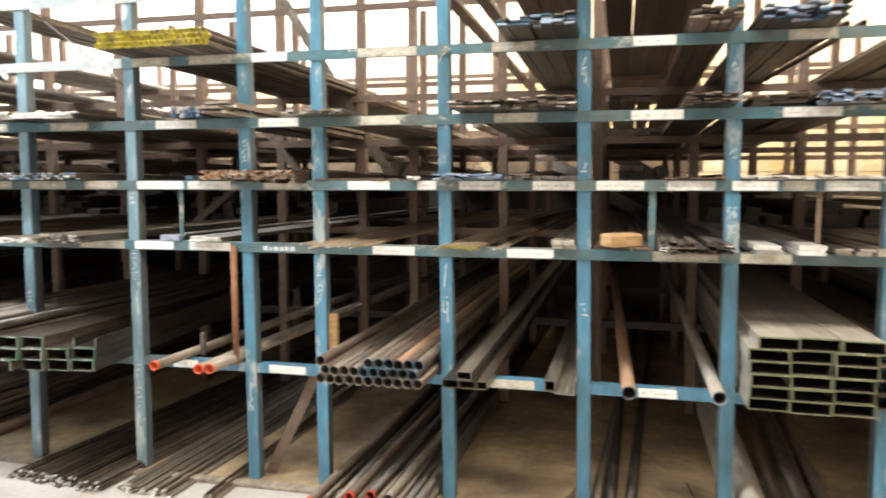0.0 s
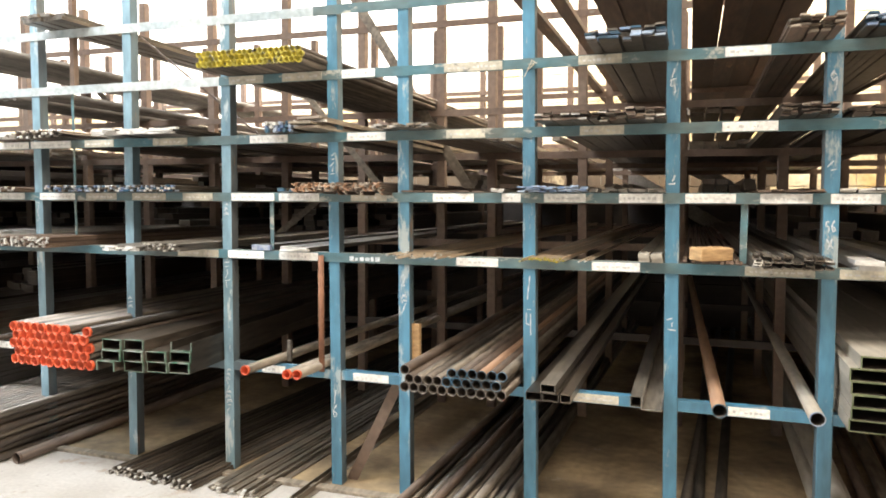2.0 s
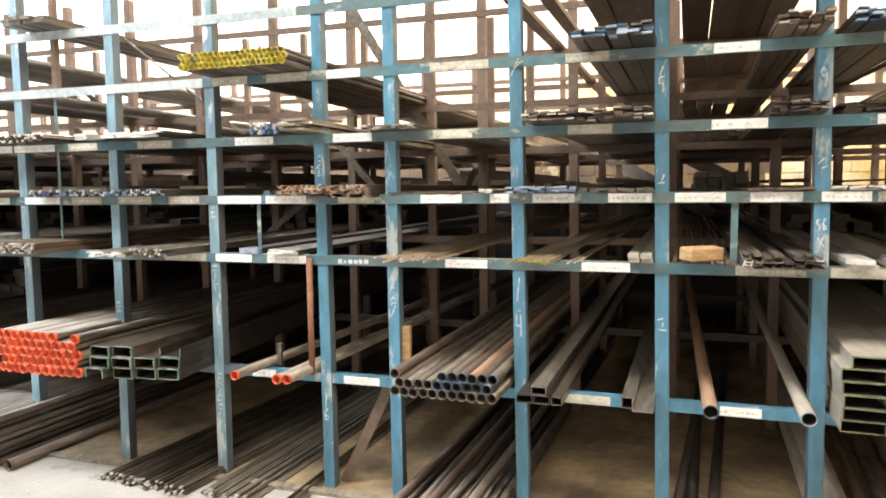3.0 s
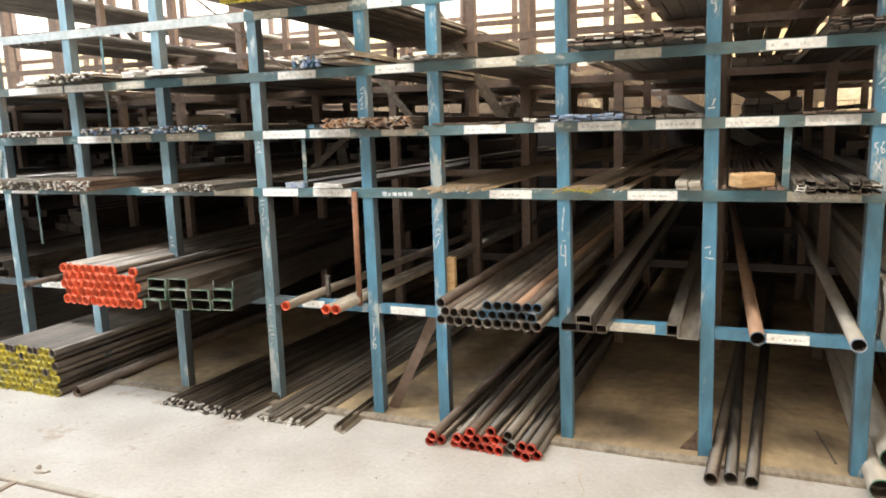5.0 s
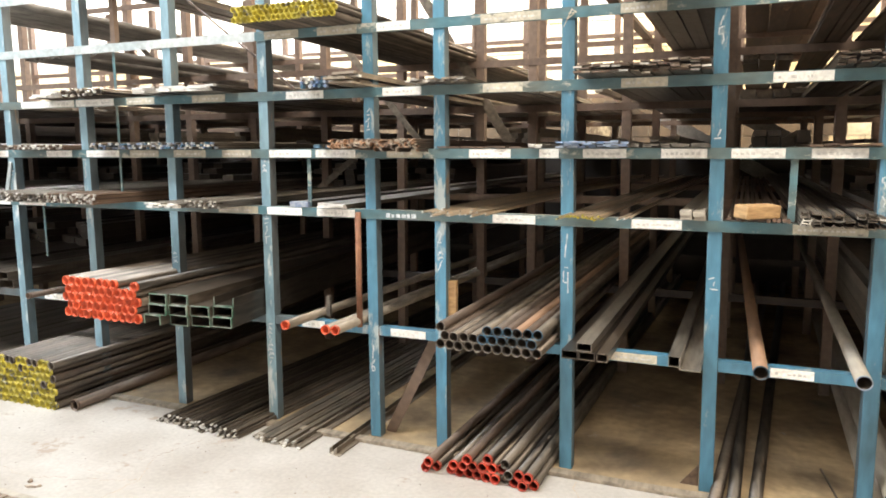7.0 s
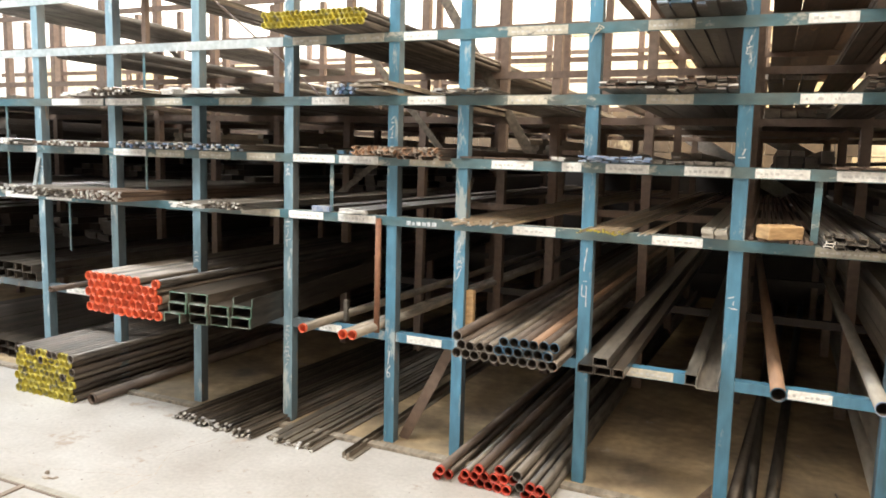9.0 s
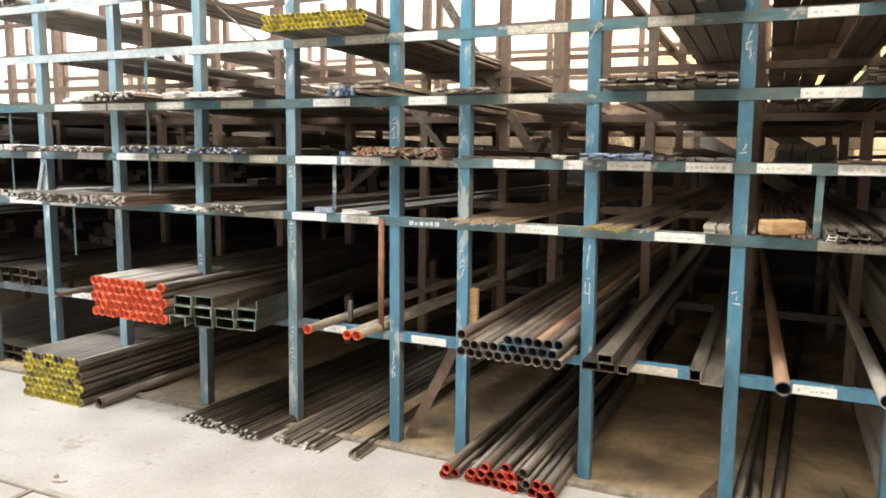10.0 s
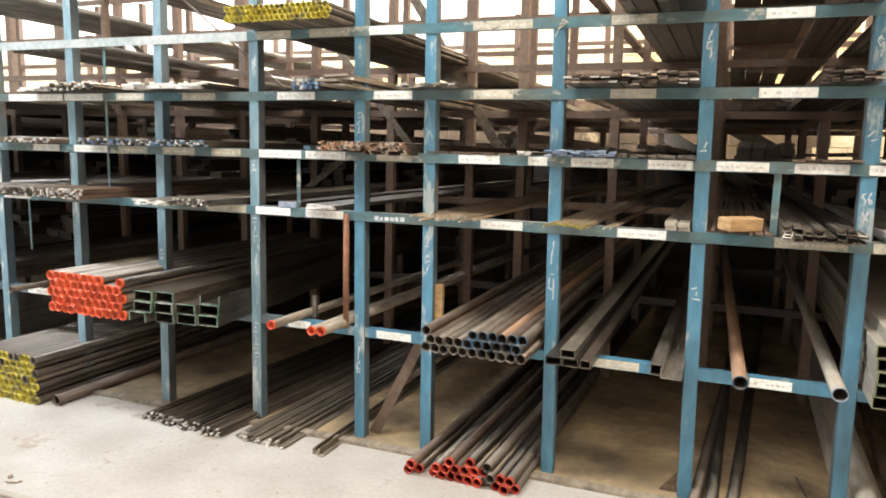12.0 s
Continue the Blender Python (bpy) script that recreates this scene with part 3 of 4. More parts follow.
tagged(place("box_section", profile("box", 0.05, 0.05, GREY, None), None, (-0.185, -0.16, F1), (0, 0, -SKEW)), "grey square steel tube on the shelf", "steel section")
tagged(place("channel_section", profile("channel", 0.09, 0.045, GREY, None), None, (-0.115, -0.2, F1), (0, 0, -SKEW)), "grey open steel channel on the shelf", "steel section")
pipes([(0.167, F1 + 0.031)], 0.062, -0.215, ORANGE, NAVY, "steel_pipe", "rust-brown steel pipe with a thin blue rim", "pipe", "single pipes", 1.6)
pipes([(0.548, F1 + 0.031)], 0.062, -0.2, PALE, BLUETIP, "steel_pipe", "pale steel pipe with a blue rim", "pipe", "single pipes", -0.8)
for r in range(6):
    for c in range(3):
        w, h = 0.158, 0.052
        dx = random.uniform(-0.008, 0.008) + (0.03 if r == 5 else 0)
        box_section(0.735 + c * 0.163 + dx, -0.24 + random.uniform(-0.02, 0.02), F1 + r * (h + 0.001), w, h, PALE, OLIVE, -SKEW - 0.6, "pale steel box section with olive edged end in a stack", "pale box sections on the shelf")
stock(-5.2, -4.65, F1, 0.0, "box", 0.1, 0.06, 2, DARK, None, "dark steel box sections on the lowest shelf")
pipes([(-4.24, F1 + 0.02)], 0.04, -0.2, RUST, RUST, "steel_pipe", "single rusty pipe on the shelf", "pipe", "single pipes", -2)

tagged(place("steel_angle", profile("angle", 0.07, 0.07, ORANGE, None), None, (1.2, 0.05, F1 + 0.245), (0, 0, -SKEW + 1.0)), "rust-orange steel angle lying on box sections", "steel section")
stock(1.1, 1.26, F1, -0.1, "box", 0.075, 0.06, 4, RUST, None, "rusty steel box sections beside a pale stack")
for x in (1.04, 1.105):
    pipes([(x, F5 + 0.016)], 0.03, 0.02, RUST, RUST, "steel_pipe", "single thin rusty pipe on an upper shelf", "pipe", "thin pipes on the upper shelf", 3.6)

# floor level
for i, c in enumerate(hexagon(-4.37, 0.0, 0.05, 11, 7, True)):
    bare = i in (40, 52, 57, 63, 65, 66, 69, 70, 73)
    pipes([c], 0.05, -0.38, DARK if i % 4 == 1 else BLACK, BAREEND if bare else YELLOW, "steel_pipe", "dark steel pipe with a bare end in a floor stack" if bare else "dark steel pipe with yellow painted end in a floor stack", "pipe", "yellow-ended pipes on the floor")
pipes([(-3.72, 0.035)], 0.07, -0.34, RUST, RUST, "steel_pipe", "rusty steel pipe lying on the floor", "pipe", "floor pipes", -0.5)
stock(-3.11, -2.48, 0.0, -0.3, "rod", 0.0145, 0.0145, 3, DARK, (SILVER, SILVER, GREY), "bundle of dark steel rods on the floor with bright cut ends", "rod_bundle", yaw=-4.5, mess=0.014, fill=0.65)
stock(-2.41, -2.08, 0.0, -0.3, "flat", 0.02, 0.01, 3, FLATS, (SILVER, PALE, FLATS), "bundle of grey-brown steel flats on the floor", "flat_bundle", yaw=-2.4, mess=0.01, fill=0.5)
stock(-1.93, -1.85, 0.0, -0.3, "angle", 0.034, 0.034, 1, FLATS, PALE, "dull brown steel angles on the floor", "angle_bundle", mess=0.03)
cells = [(-1.345, 0.024), (-1.297, 0.024), (-1.321, 0.065)] + [(-1.215 + 0.0475 * i, 0.024) for i in range(10)] + [(-1.191 + 0.0475 * i, 0.065) for i in range(9)] + [(-1.12, 0.106), (-1.025, 0.106), (-0.93, 0.106)]
for i, c in enumerate(cells):
    bare = i in (9, 19, 24)
    pipes([c], 0.047, -0.29 + random.uniform(-0.03, 0.03), RUST if i % 4 == 2 else FLATS if i % 3 == 0 else DARK, BAREEND if bare else DARKRED, "steel_pipe", "dark steel pipe with a bare end in a floor pile" if bare else "dark steel pipe with red painted end in a floor pile", "pipe", "red-ended pipes on the floor", -1.6 + random.uniform(-0.7, 0.7))
for x, y, yaw in ((0.003, -0.27, -3.4), (0.086, -0.24, -1.6), (0.17, -0.25, -3.6)):
    pipes([(x, 0.031)], 0.06, y, BLACK if x < 0.05 else DARK, BAREEND, "steel_pipe", "dark steel pipe lying on the floor", "pipe", "dark floor pipes", yaw)
for x, d, z, y, m, yaw in ((0.735, 0.1, 0.137, -0.06, PALE, -0.2), (0.675, 0.1, 0.05, -0.2, PALE, -1.0), (0.785, 0.1, 0.05, -0.08, PALE, -1.0), (0.9, 0.06, 0.03, 0.1, RUST, -3.4), (1.0, 0.09, 0.045, 0.0, DARK, -3.4), (1.12, 0.06, 0.03, 0.0, RUST, -3.4)):
    pipes([(x, z)], d, y, m, GREEN if m is PALE else RUST, "steel_pipe", "pale thick steel pipe with a green rim in a floor pile" if m is PALE else "dark rusty pipe lying on the floor", "pipe", "thick floor pipes", yaw)
tagged(place("thin_rod", bar_mesh("thin_rod", circle(0.005, 8), 0.36, RUST), None, (0.55, 0.1, 0.009), (0, 0, 6)), "thin rusty rod lying on the dirty floor", "steel rod")

# second shelf
for a in (
    (-4.5, -4.27, F2, -0.25, "rod", 0.0105, 0.0105, 5, GREY, (SILVER, GREY, DARK), "bright-ended steel rods on the shelf"),
    (-4.22, -3.9, F2, -0.3, "rod", 0.0105, 0.0105, 5, GREY, (SILVER, GREY, DARK), "bright-ended steel rods on the shelf"),
    (-3.88, -3.45, F2, -0.3, "rod", 0.0115, 0.0115, 5, RUST, (SILVER, SILVER, RUST), "olive-brown steel rods with bright ends"),
    (-3.05, -2.8, F2, -0.35, "flat", 0.04, 0.008, 3, GREY, WHITETIP, "pale steel flats on the shelf"),
    (-2.8, -2.55, F2, -0.3, "rod", 0.0105, 0.0105, 4, GREY, (SILVER, GREY, DARK), "bright-ended steel rods on the shelf"),
    (-2.3, -2.17, F2, -0.03, "flat", 0.12, 0.03, 1, DARK, BLUETIP, "steel flat with a blue painted end"),
    (-2.1, -1.9, F2, -0.05, "flat", 0.09, 0.012, 2, FLATS, WHITETIP, "pale steel flats on the shelf"),
    (-0.2, -0.08, F2, -0.05, "flat", 0.05, 0.02, 2, PALE, None, "pale steel flats on the shelf"),
    (0.0, 0.26, F2, -0.03, "rod", 0.018, 0.018, 1, RUST, None, "rusty rods on the shelf"),
    (0.28, 0.59, F2, -0.18, "channel", 0.034, 0.012, 5, GREY, (SILVER, GREY, DARK), "grey steel channels with bright ends"),
    (0.66, 0.985, F2, -0.12, "flat", 0.105, 0.02, 2, GALV, WHITETIP, "chalky pale steel flats on the shelf"),
    (1.0, 1.24, F2, -0.1, "flat", 0.06, 0.01, 3, DARK, PALE, "dark steel flats with pale ends on the shelf"),
    (-5.2, -4.62, F2, 0.0, "rod", 0.02, 0.02, 2, DARK, SILVER, "dark steel rods on the shelf"),
    (-6.6, -5.3, F2, 0.0, "rod", 0.025, 0.025, 1, DARK, SILVER, "dark steel rods on the shelf"),
    # third shelf
    # lots left of -5.3 are added to darken the bays there
    (-6.6, -5.3, F3, 0.0, "flat", 0.06, 0.02, 1, DARK, WHITETIP, "dark steel flats on the shelf"),
    (-6.6, -5.3, F4, 0.0, "flat", 0.06, 0.02, 1, GREY, WHITETIP, "grey steel flats on the shelf"),
    (-6.5, -5.3, F1, 0.0, "box", 0.1, 0.06, 2, DARK, None, "dark steel box sections on the lowest shelf"),
    (-8.6, -6.7, F1, 0.0, "box", 0.12, 0.06, 2, DARK, None, "dark steel box sections on the lowest shelf"),
    (-8.6, -6.7, F2, 0.0, "flat", 0.12, 0.02, 1, DARK, None, "dark steel flats on the shelf"),
    (-8.6, -6.7, F3, 0.0, "flat", 0.12, 0.02, 1, DARK, None, "dark steel flats on the shelf"),
    (-6.5, -4.5, 0.006, 0.1, "box", 0.12, 0.06, 2, DARK, None, "dark steel box sections on the floor"),
    (-4.9, -4.62, F3, -0.15, "rod", 0.02, 0.02, 2, GREY, WHITETIP, "white-ended steel rods on the shelf"),
    (-4.45, -3.9, F3, -0.12, "rod", 0.014, 0.014, 2, RUST, (SILVER, RUST), "brown steel rods on the shelf"),
    (-3.7, -2.72, F3, -0.12, "rod", 0.012, 0.012, 3, DARK, (BLUETIP, NAVY, SILVER, DARK), "steel rods with blue and white painted tips"),
    (-1.95, -1.45, F3, -0.15, "angle", 0.022, 0.009, 4, RUST, (RUST, DUSTY, ORANGE), "rust-brown steel angles heaped on the shelf"),
    (-2.07, -1.96, F3, -0.1, "flat", 0.04, 0.01, 2, DARK, NAVY, "dark steel flats with blue tips"),
    (-1.4, -0.95, F3, 0.0, "flat", 0.06, 0.008, 1, RUST, None, "rusty steel flats on the shelf"),
    (-0.91, -0.84, F3, -0.03, "flat", 0.03, 0.008, 2, GREY, WHITETIP, "small white-ended steel flats on the shelf"),
    (-0.42, -0.08, F3, -0.03, "flat", 0.04, 0.008, 2, GREY, None, "grey steel flats on the shelf"),
    (0.3, 0.58, F3, -0.02, "flat", 0.05, 0.006, 2, RUST, None, "rusty steel flats on the shelf"),
    (0.63, 1.2, F3, -0.03, "flat", 0.06, 0.008, 2, GREY, SILVER, "grey steel flats on the shelf"),
    # fourth shelf
    (-4.15, -3.88, F4, -0.15, "flat", 0.05, 0.012, 3, RUST, WHITETIP, "pinkish-ended steel flats on the shelf"),
    (-3.86, -3.5, F4, -0.15, "rod", 0.016, 0.016, 3, DARK, (SILVER, DARK), "dark steel rods on the shelf"),
    (-3.25, -2.65, F4, -0.2, "flat", 0.09, 0.011, 3, DARK, WHITETIP, "dark steel flats with white painted ends"),
    (-2.17, -1.97, F4, -0.08, "rod", 0.02, 0.02, 3, DARK, (BLUETIP, NAVY, WHITETIP), "steel rods with blue and white tips"),
    
    (0.67, 0.9, F4, 0.02, "flat", 0.07, 0.012, 4, BLACK, None, "dark steel flats pushed back on the shelf"),
    # fifth shelf
    (-4.9, -4.1, F5, 0.4, "tube", 0.05, 0.05, 1, GREY, None, "grey steel tubes on an upper shelf"),
    # sixth and seventh shelf
    (0.0, 0.57, F6, -0.25, "flat", 0.137, 0.012, 2, RUST, None, "brown wide steel flats on a high shelf"),
    # lots right of 1.3 are added to keep side light out of the bays
    (1.3, 1.86, F1, -0.1, "box", 0.1, 0.06, 2, DARK, None, "dark steel box sections on the lowest shelf"),
    (1.95, 4.4, F2, 0.0, "flat", 0.12, 0.02, 1, DARK, None, "dark steel flats on the shelf"),
    (1.95, 4.4, F1, 0.0, "box", 0.12, 0.06, 2, DARK, None, "dark steel box sections on the lowest shelf"),
    (1.3, 1.9, F2, 0.0, "flat", 0.1, 0.02, 1, FLATS, None, "brown steel flats on the shelf"),
    (1.3, 1.9, F3, 0.0, "flat", 0.1, 0.012, 1, RUST, None, "rusty steel flats on the shelf"),
    (1.3, 1.9, F5, -0.1, "flat", 0.1, 0.012, 2, DARK, None, "dark steel flats on an upper shelf"),
    (-0.48, -0.12, F6, -0.2, "flat", 0.11, 0.012, 2, RUST, None, "brown wide steel flats on a high shelf"),
    (-0.68, -0.6, F6, -0.1, "flat", 0.075, 0.03, 1, RUST, None, "single brown steel bar on a high shelf"),
    (-0.86, -0.78, F6, -0.1, "flat", 0.075, 0.03, 1, RUST, None, "single brown steel bar on a high shelf"),
    (-3.75, -3.4, F6, -0.2, "flat", 0.07, 0.02, 2, DARK, GREY, "dark steel flats on a high shelf"),
    (-5.4, -4.7, F6, 0.0, "tube", 0.06, 0.06, 1, GREY, None, "grey steel tubes on a high shelf"),
):
    stock(*a, fill=0.85)
# ragged packs of thin flats
for a in (
    (-0.66, -0.09, F4, -0.2, "flat", 0.037, 0.007, 6, BLACK, (SILVER, RUST, DARK, RUST, DUSTY), "brown steel flats with bright cut ends"),
    (0.375, 0.585, F4, -0.15, "flat", 0.03, 0.006, 8, BLACK, (DARK, RUST, DUSTY), "dark steel flats in a ragged pack"),
    (0.92, 1.22, F4, -0.1, "flat", 0.036, 0.007, 7, DARK, (BLUETIP, PALEBLUE, DUSTY), "dark steel flats with blue painted ends"),
    (-0.43, -0.09, F5, -0.27, "flat", 0.042, 0.008, 6, BLACK, (GREY, NAVY, PALEBLUE), "dark blue-grey steel flats on the shelf"),
    (0.37, 0.58, F5, -0.25, "flat", 0.034, 0.007, 7, RUST, (DUSTY, RUST, FLATS), "brown steel flats in a ragged pack"),
    (0.66, 0.98, F5, -0.2, "flat", 0.036, 0.008, 7, BLACK, (BLUETIP, NAVY, BLUETIP), "dark steel flats with blue painted ends"),
    (-0.76, -0.43, F3, -0.08, "flat", 0.035, 0.007, 4, GREY, (PALEBLUE, PALEBLUE, BLUETIP), "steel flats with blue painted ends"),
    (-1.5, -1.2, F4, -0.12, "flat", 0.032, 0.007, 3, GREY, (SILVER, GREY, DUSTY), "grey steel flats on the shelf"),
):
    stock(*a, fill=0.88, mess=0.03)
stock(-1.97, -1.7, F4, -0.15, "flat", 0.13, 0.012, 5, DULL, (DUSTY, WHITETIP, DULL), "wide dull steel flats stacked unevenly on the shelf", mess=0.05)
stock(-1.45, -1.06, F2, -0.2, "rod", 0.0085, 0.0085, 1, ROD, (SILVER, SILVER, GREY), "thin bright steel rods spread on the shelf", fan=2.0, pack=2.4, mess=0.06, yaw=-0.6)
stock(-1.42, -1.1, F2 + 0.0085, -0.15, "rod", 0.0085, 0.0085, 1, ROD, (SILVER, GREY), "thin steel rods crossing over others on the shelf", fan=-2.5, pack=4.5, mess=0.06, yaw=-1.0)
stock(-0.72, -0.5, F2, -0.18, "rod", 0.0085, 0.0085, 1, ROD, YELLOW, "thin steel rods with yellow painted tips", fan=1.5, pack=1.9, mess=0.03, yaw=-0.8)
stock(-0.71, -0.53, F2 + 0.0085, -0.18, "rod", 0.0085, 0.0085, 1, ROD, YELLOW, "thin brown steel rods with yellow painted tips", fan=-1.2, pack=2.3, mess=0.03, yaw=-1.0)
stock(-0.46, -0.4, F2, -0.16, "rod", 0.0085, 0.0085, 1, ROD, (SILVER, GREY), "a few thin steel rods on the shelf", fan=0.8, pack=2.2, mess=0.03, yaw=-0.8)
pipes(hexagon(-2.46, F5, 0.031, 20, 3, False), 0.031, -0.25, DARK, YELLOW, "steel_tube", "thin dark steel tube with yellow painted end in a pack", "tube", "yellow-ended tubes on the upper shelf")



def deep_stock(x0, x1, level, y, w, h, layers, ln, body, label):
    """Shorter bars stacked on a shelf behind the second row of posts."""
    key = ("deep", w, h, ln, body.name)
    if key not in CACHE:
        CACHE[key] = bar_mesh("bar", rect(w, h), ln, body)
    top = thing("bar_stack", label, "steel bars", "stacks deep in the rack", ((x0 + x1) / 2, y, TOPS[level] + 0.001), rot=(0, 0, -SKEW + random.uniform(-1.5, 1.5)))
    n = max(1, int((x1 - x0) / (w * 1.05)))
    for l in range(layers):
        for i in range(n):
            if l == layers - 1 and random.random() < 0.3:
                continue
            place("bar", CACHE[key], top, (-(x1 - x0) / 2 + (i + 0.5) * (x1 - x0) / n, random.uniform(0, 0.25), l * h * 1.02), (0, 0, random.uniform(-0.6, 0.6)))


for a in (
    (-6.2, -5.7, 2, 1.75, 0.08, 0.03, 5, 3.6, DARK, "dark steel flats stacked deep in the rack"),
    (-5.6, -5.25, 2, 1.9, 0.06, 0.03, 3, 3.2, FLATS, "brown steel flats stacked deep in the rack"),
    (-5.1, -4.7, 2, 1.72, 0.1, 0.04, 4, 3.6, FLATS, "brown steel bars stacked deep in the rack"),
    (-4.45, -4.2, 2, 2.2, 0.08, 0.03, 3, 3.2, RUST, "rusty steel flats stacked deep in the rack"),
    (-4.15, -3.85, 2, 1.75, 0.06, 0.04, 5, 3.6, FLATS, "brown steel bars stacked deep in the rack"),
    (-3.6, -3.15, 2, 1.9, 0.1, 0.03, 3, 3.6, DARK, "dark steel flats stacked deep in the rack"),
    (-3.05, -2.8, 2, 2.4, 0.06, 0.03, 5, 2.6, FLATS, "brown steel flats stacked deep in the rack"),
    (-2.7, -2.45, 2, 1.75, 0.08, 0.04, 2, 3.6, FLATS, "brown steel bars stacked deep in the rack"),
    (-2.2, -1.85, 2, 1.9, 0.08, 0.03, 3, 3.2, DARK, "dark steel flats stacked deep in the rack"),
    (-1.6, -1.3, 2, 1.72, 0.1, 0.04, 4, 3.6, FLATS, "brown steel bars stacked deep in the rack"),
    (-1.2, -0.9, 2, 2.1, 0.06, 0.03, 2, 3.2, RUST, "rusty steel flats stacked deep in the rack"),
    (-0.55, -0.3, 2, 1.9, 0.08, 0.03, 3, 3.6, FLATS, "brown steel flats stacked deep in the rack"),
    (0.15, 0.5, 2, 1.75, 0.08, 0.04, 3, 3.6, BLACK, "black steel bars stacked deep in the rack"),
    (-5.9, -5.3, 3, 1.72, 0.1, 0.03, 3, 3.6, FLATS, "brown steel flats stacked deep in the rack"),
    (-4.4, -4.0, 3, 1.75, 0.08, 0.02, 3, 3.6, DUSTY, "dusty steel flats stacked deep in the rack"),
    (-3.5, -3.1, 3, 1.9, 0.1, 0.02, 2, 3.6, DUSTY, "dusty steel flats stacked deep in the rack"),
    (-2.0, -1.7, 3, 1.75, 0.08, 0.02, 3, 3.2, FLATS, "brown steel flats stacked deep in the rack"),
    (-1.1, -0.8, 3, 2.0, 0.08, 0.02, 2, 3.2, DUSTY, "dusty steel flats stacked deep in the rack"),
    (0.06, 0.6, 3, 2.0, 0.1, 0.03, 3, 3.5, FLATS, "brown steel bars stacked deep in the rack"),
    (0.06, 0.42, 4, 2.4, 0.1, 0.03, 3, 3.1, FLATS, "brown steel flats stacked deep in the rack"),
    (0.1, 0.66, 5, 4.6, 0.1, 0.04, 3, 1.0, RUST, "rusty steel bars stacked deep in the rack"),
    # far-left and black stacks are added to block light and keep the depth dark
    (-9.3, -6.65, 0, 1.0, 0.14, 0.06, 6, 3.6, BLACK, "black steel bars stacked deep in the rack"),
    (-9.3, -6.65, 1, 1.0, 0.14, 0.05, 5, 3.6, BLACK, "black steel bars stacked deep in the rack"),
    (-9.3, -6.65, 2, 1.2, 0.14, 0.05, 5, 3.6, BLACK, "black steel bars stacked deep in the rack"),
    (-9.3, -6.65, 3, 1.2, 0.14, 0.04, 4, 3.6, FLATS, "brown steel flats stacked deep in the rack"),
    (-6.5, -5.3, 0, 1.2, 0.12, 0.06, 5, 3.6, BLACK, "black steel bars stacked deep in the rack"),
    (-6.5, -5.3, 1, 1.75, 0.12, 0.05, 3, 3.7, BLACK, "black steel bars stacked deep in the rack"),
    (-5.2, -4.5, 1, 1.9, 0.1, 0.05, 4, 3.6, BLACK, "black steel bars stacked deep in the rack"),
    (-4.4, -3.7, 1, 1.75, 0.12, 0.05, 2, 3.7, DARK, "dark steel bars stacked deep in the rack"),
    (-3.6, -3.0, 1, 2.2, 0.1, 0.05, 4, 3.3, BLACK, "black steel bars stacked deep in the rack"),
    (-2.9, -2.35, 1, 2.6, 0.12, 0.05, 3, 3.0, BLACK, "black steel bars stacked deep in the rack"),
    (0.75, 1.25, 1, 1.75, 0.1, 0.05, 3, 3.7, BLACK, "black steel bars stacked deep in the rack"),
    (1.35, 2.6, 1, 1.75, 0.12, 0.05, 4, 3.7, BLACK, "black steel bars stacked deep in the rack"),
):
    deep_stock(*a)

# offcuts and shorter bars lying deeper in the bays
for k, (name, label, body) in enumerate((
    ("steel_offcut", "short brown steel flat lying deep in the rack", RUST),
    ("steel_offcut", "short dark steel flat lying deep in the rack", DARK),
    ("steel_offcut", "short pale steel flat lying deep in the rack", PALE),
    ("steel_offcut", "short dusty steel flat lying deep in the rack", DUSTY),
)):
    for i in range(14):
        w, h, ln = random.choice((0.05, 0.08, 0.12)), random.choice((0.012, 0.02, 0.03)), random.choice((1.6, 2.2, 2.9))
        key = ("offcut", w, h, ln, body.name)
        if key not in CACHE:
            CACHE[key] = bar_mesh("steel_offcut", rect(w, h), ln, body)
        x, y = random.uniform(-5.5, 1.6), random.choice((1.3, 2.7, 3.2)) - random.uniform(0, 0.15)
        level = min(3, random.choice((2, 2, 3, 3, 3, 4)))
        tagged(place(name, CACHE[key], None, (x, y, TOPS[level] + 0.045), (0, 0, random.uniform(-9, 6))), label, "steel flat", "offcuts deep in the rack")

# ---- small things ----
wood = thing("timber_block", "rough pale timber offcut lying on the shelf", "wood block", loc=(0.075, -0.06, F2 + 0.02), rot=(0, 3, -52))
part("block", box(-0.042, 0.042, -0.03, 0.15, 0, 0.058, bevel=0.007), WOOD, wood)
tagged(part("steel_stake", box(-2.145, -2.12, 0.1, 0.125, F1, F1 + 0.125, bevel=0.003), GREY, None), "short grey steel stake standing on the lowest shelf", "steel stake")
wood = thing("timber_stake", "pale timber stake standing on the lowest shelf", "wood stake", loc=(-1.335, 0.03, F1))
part("stake", box(-0.032, 0.032, 0, 0.035, 0, 0.28, bevel=0.003), WOOD, wood)
tagged(place("rusty_rod", bar_mesh("rusty_rod", circle(0.016, 12), 0.64, REDRUST), None, (-1.855, -0.02, F1 - 0.006), (90, 0, 0)), "rusty steel rod standing upright between two shelves", "steel rod")



def strut(name, a, b, w, mat, parent, label=""):
    """A flat strip from a to b."""
    a, b = Vector(a), Vector(b)
    d = b - a
    ob = place(name, mesh_of(name, box(-w / 2, w / 2, -0.003, 0.003, 0, d.length), mat), parent, a, label=label)
    up = d.normalized()
    side = Vector((0, 1, 0)).cross(up).normalized()
    ob.rotation_euler = Matrix((side, up.cross(side), up)).transposed().to_euler()
    return ob


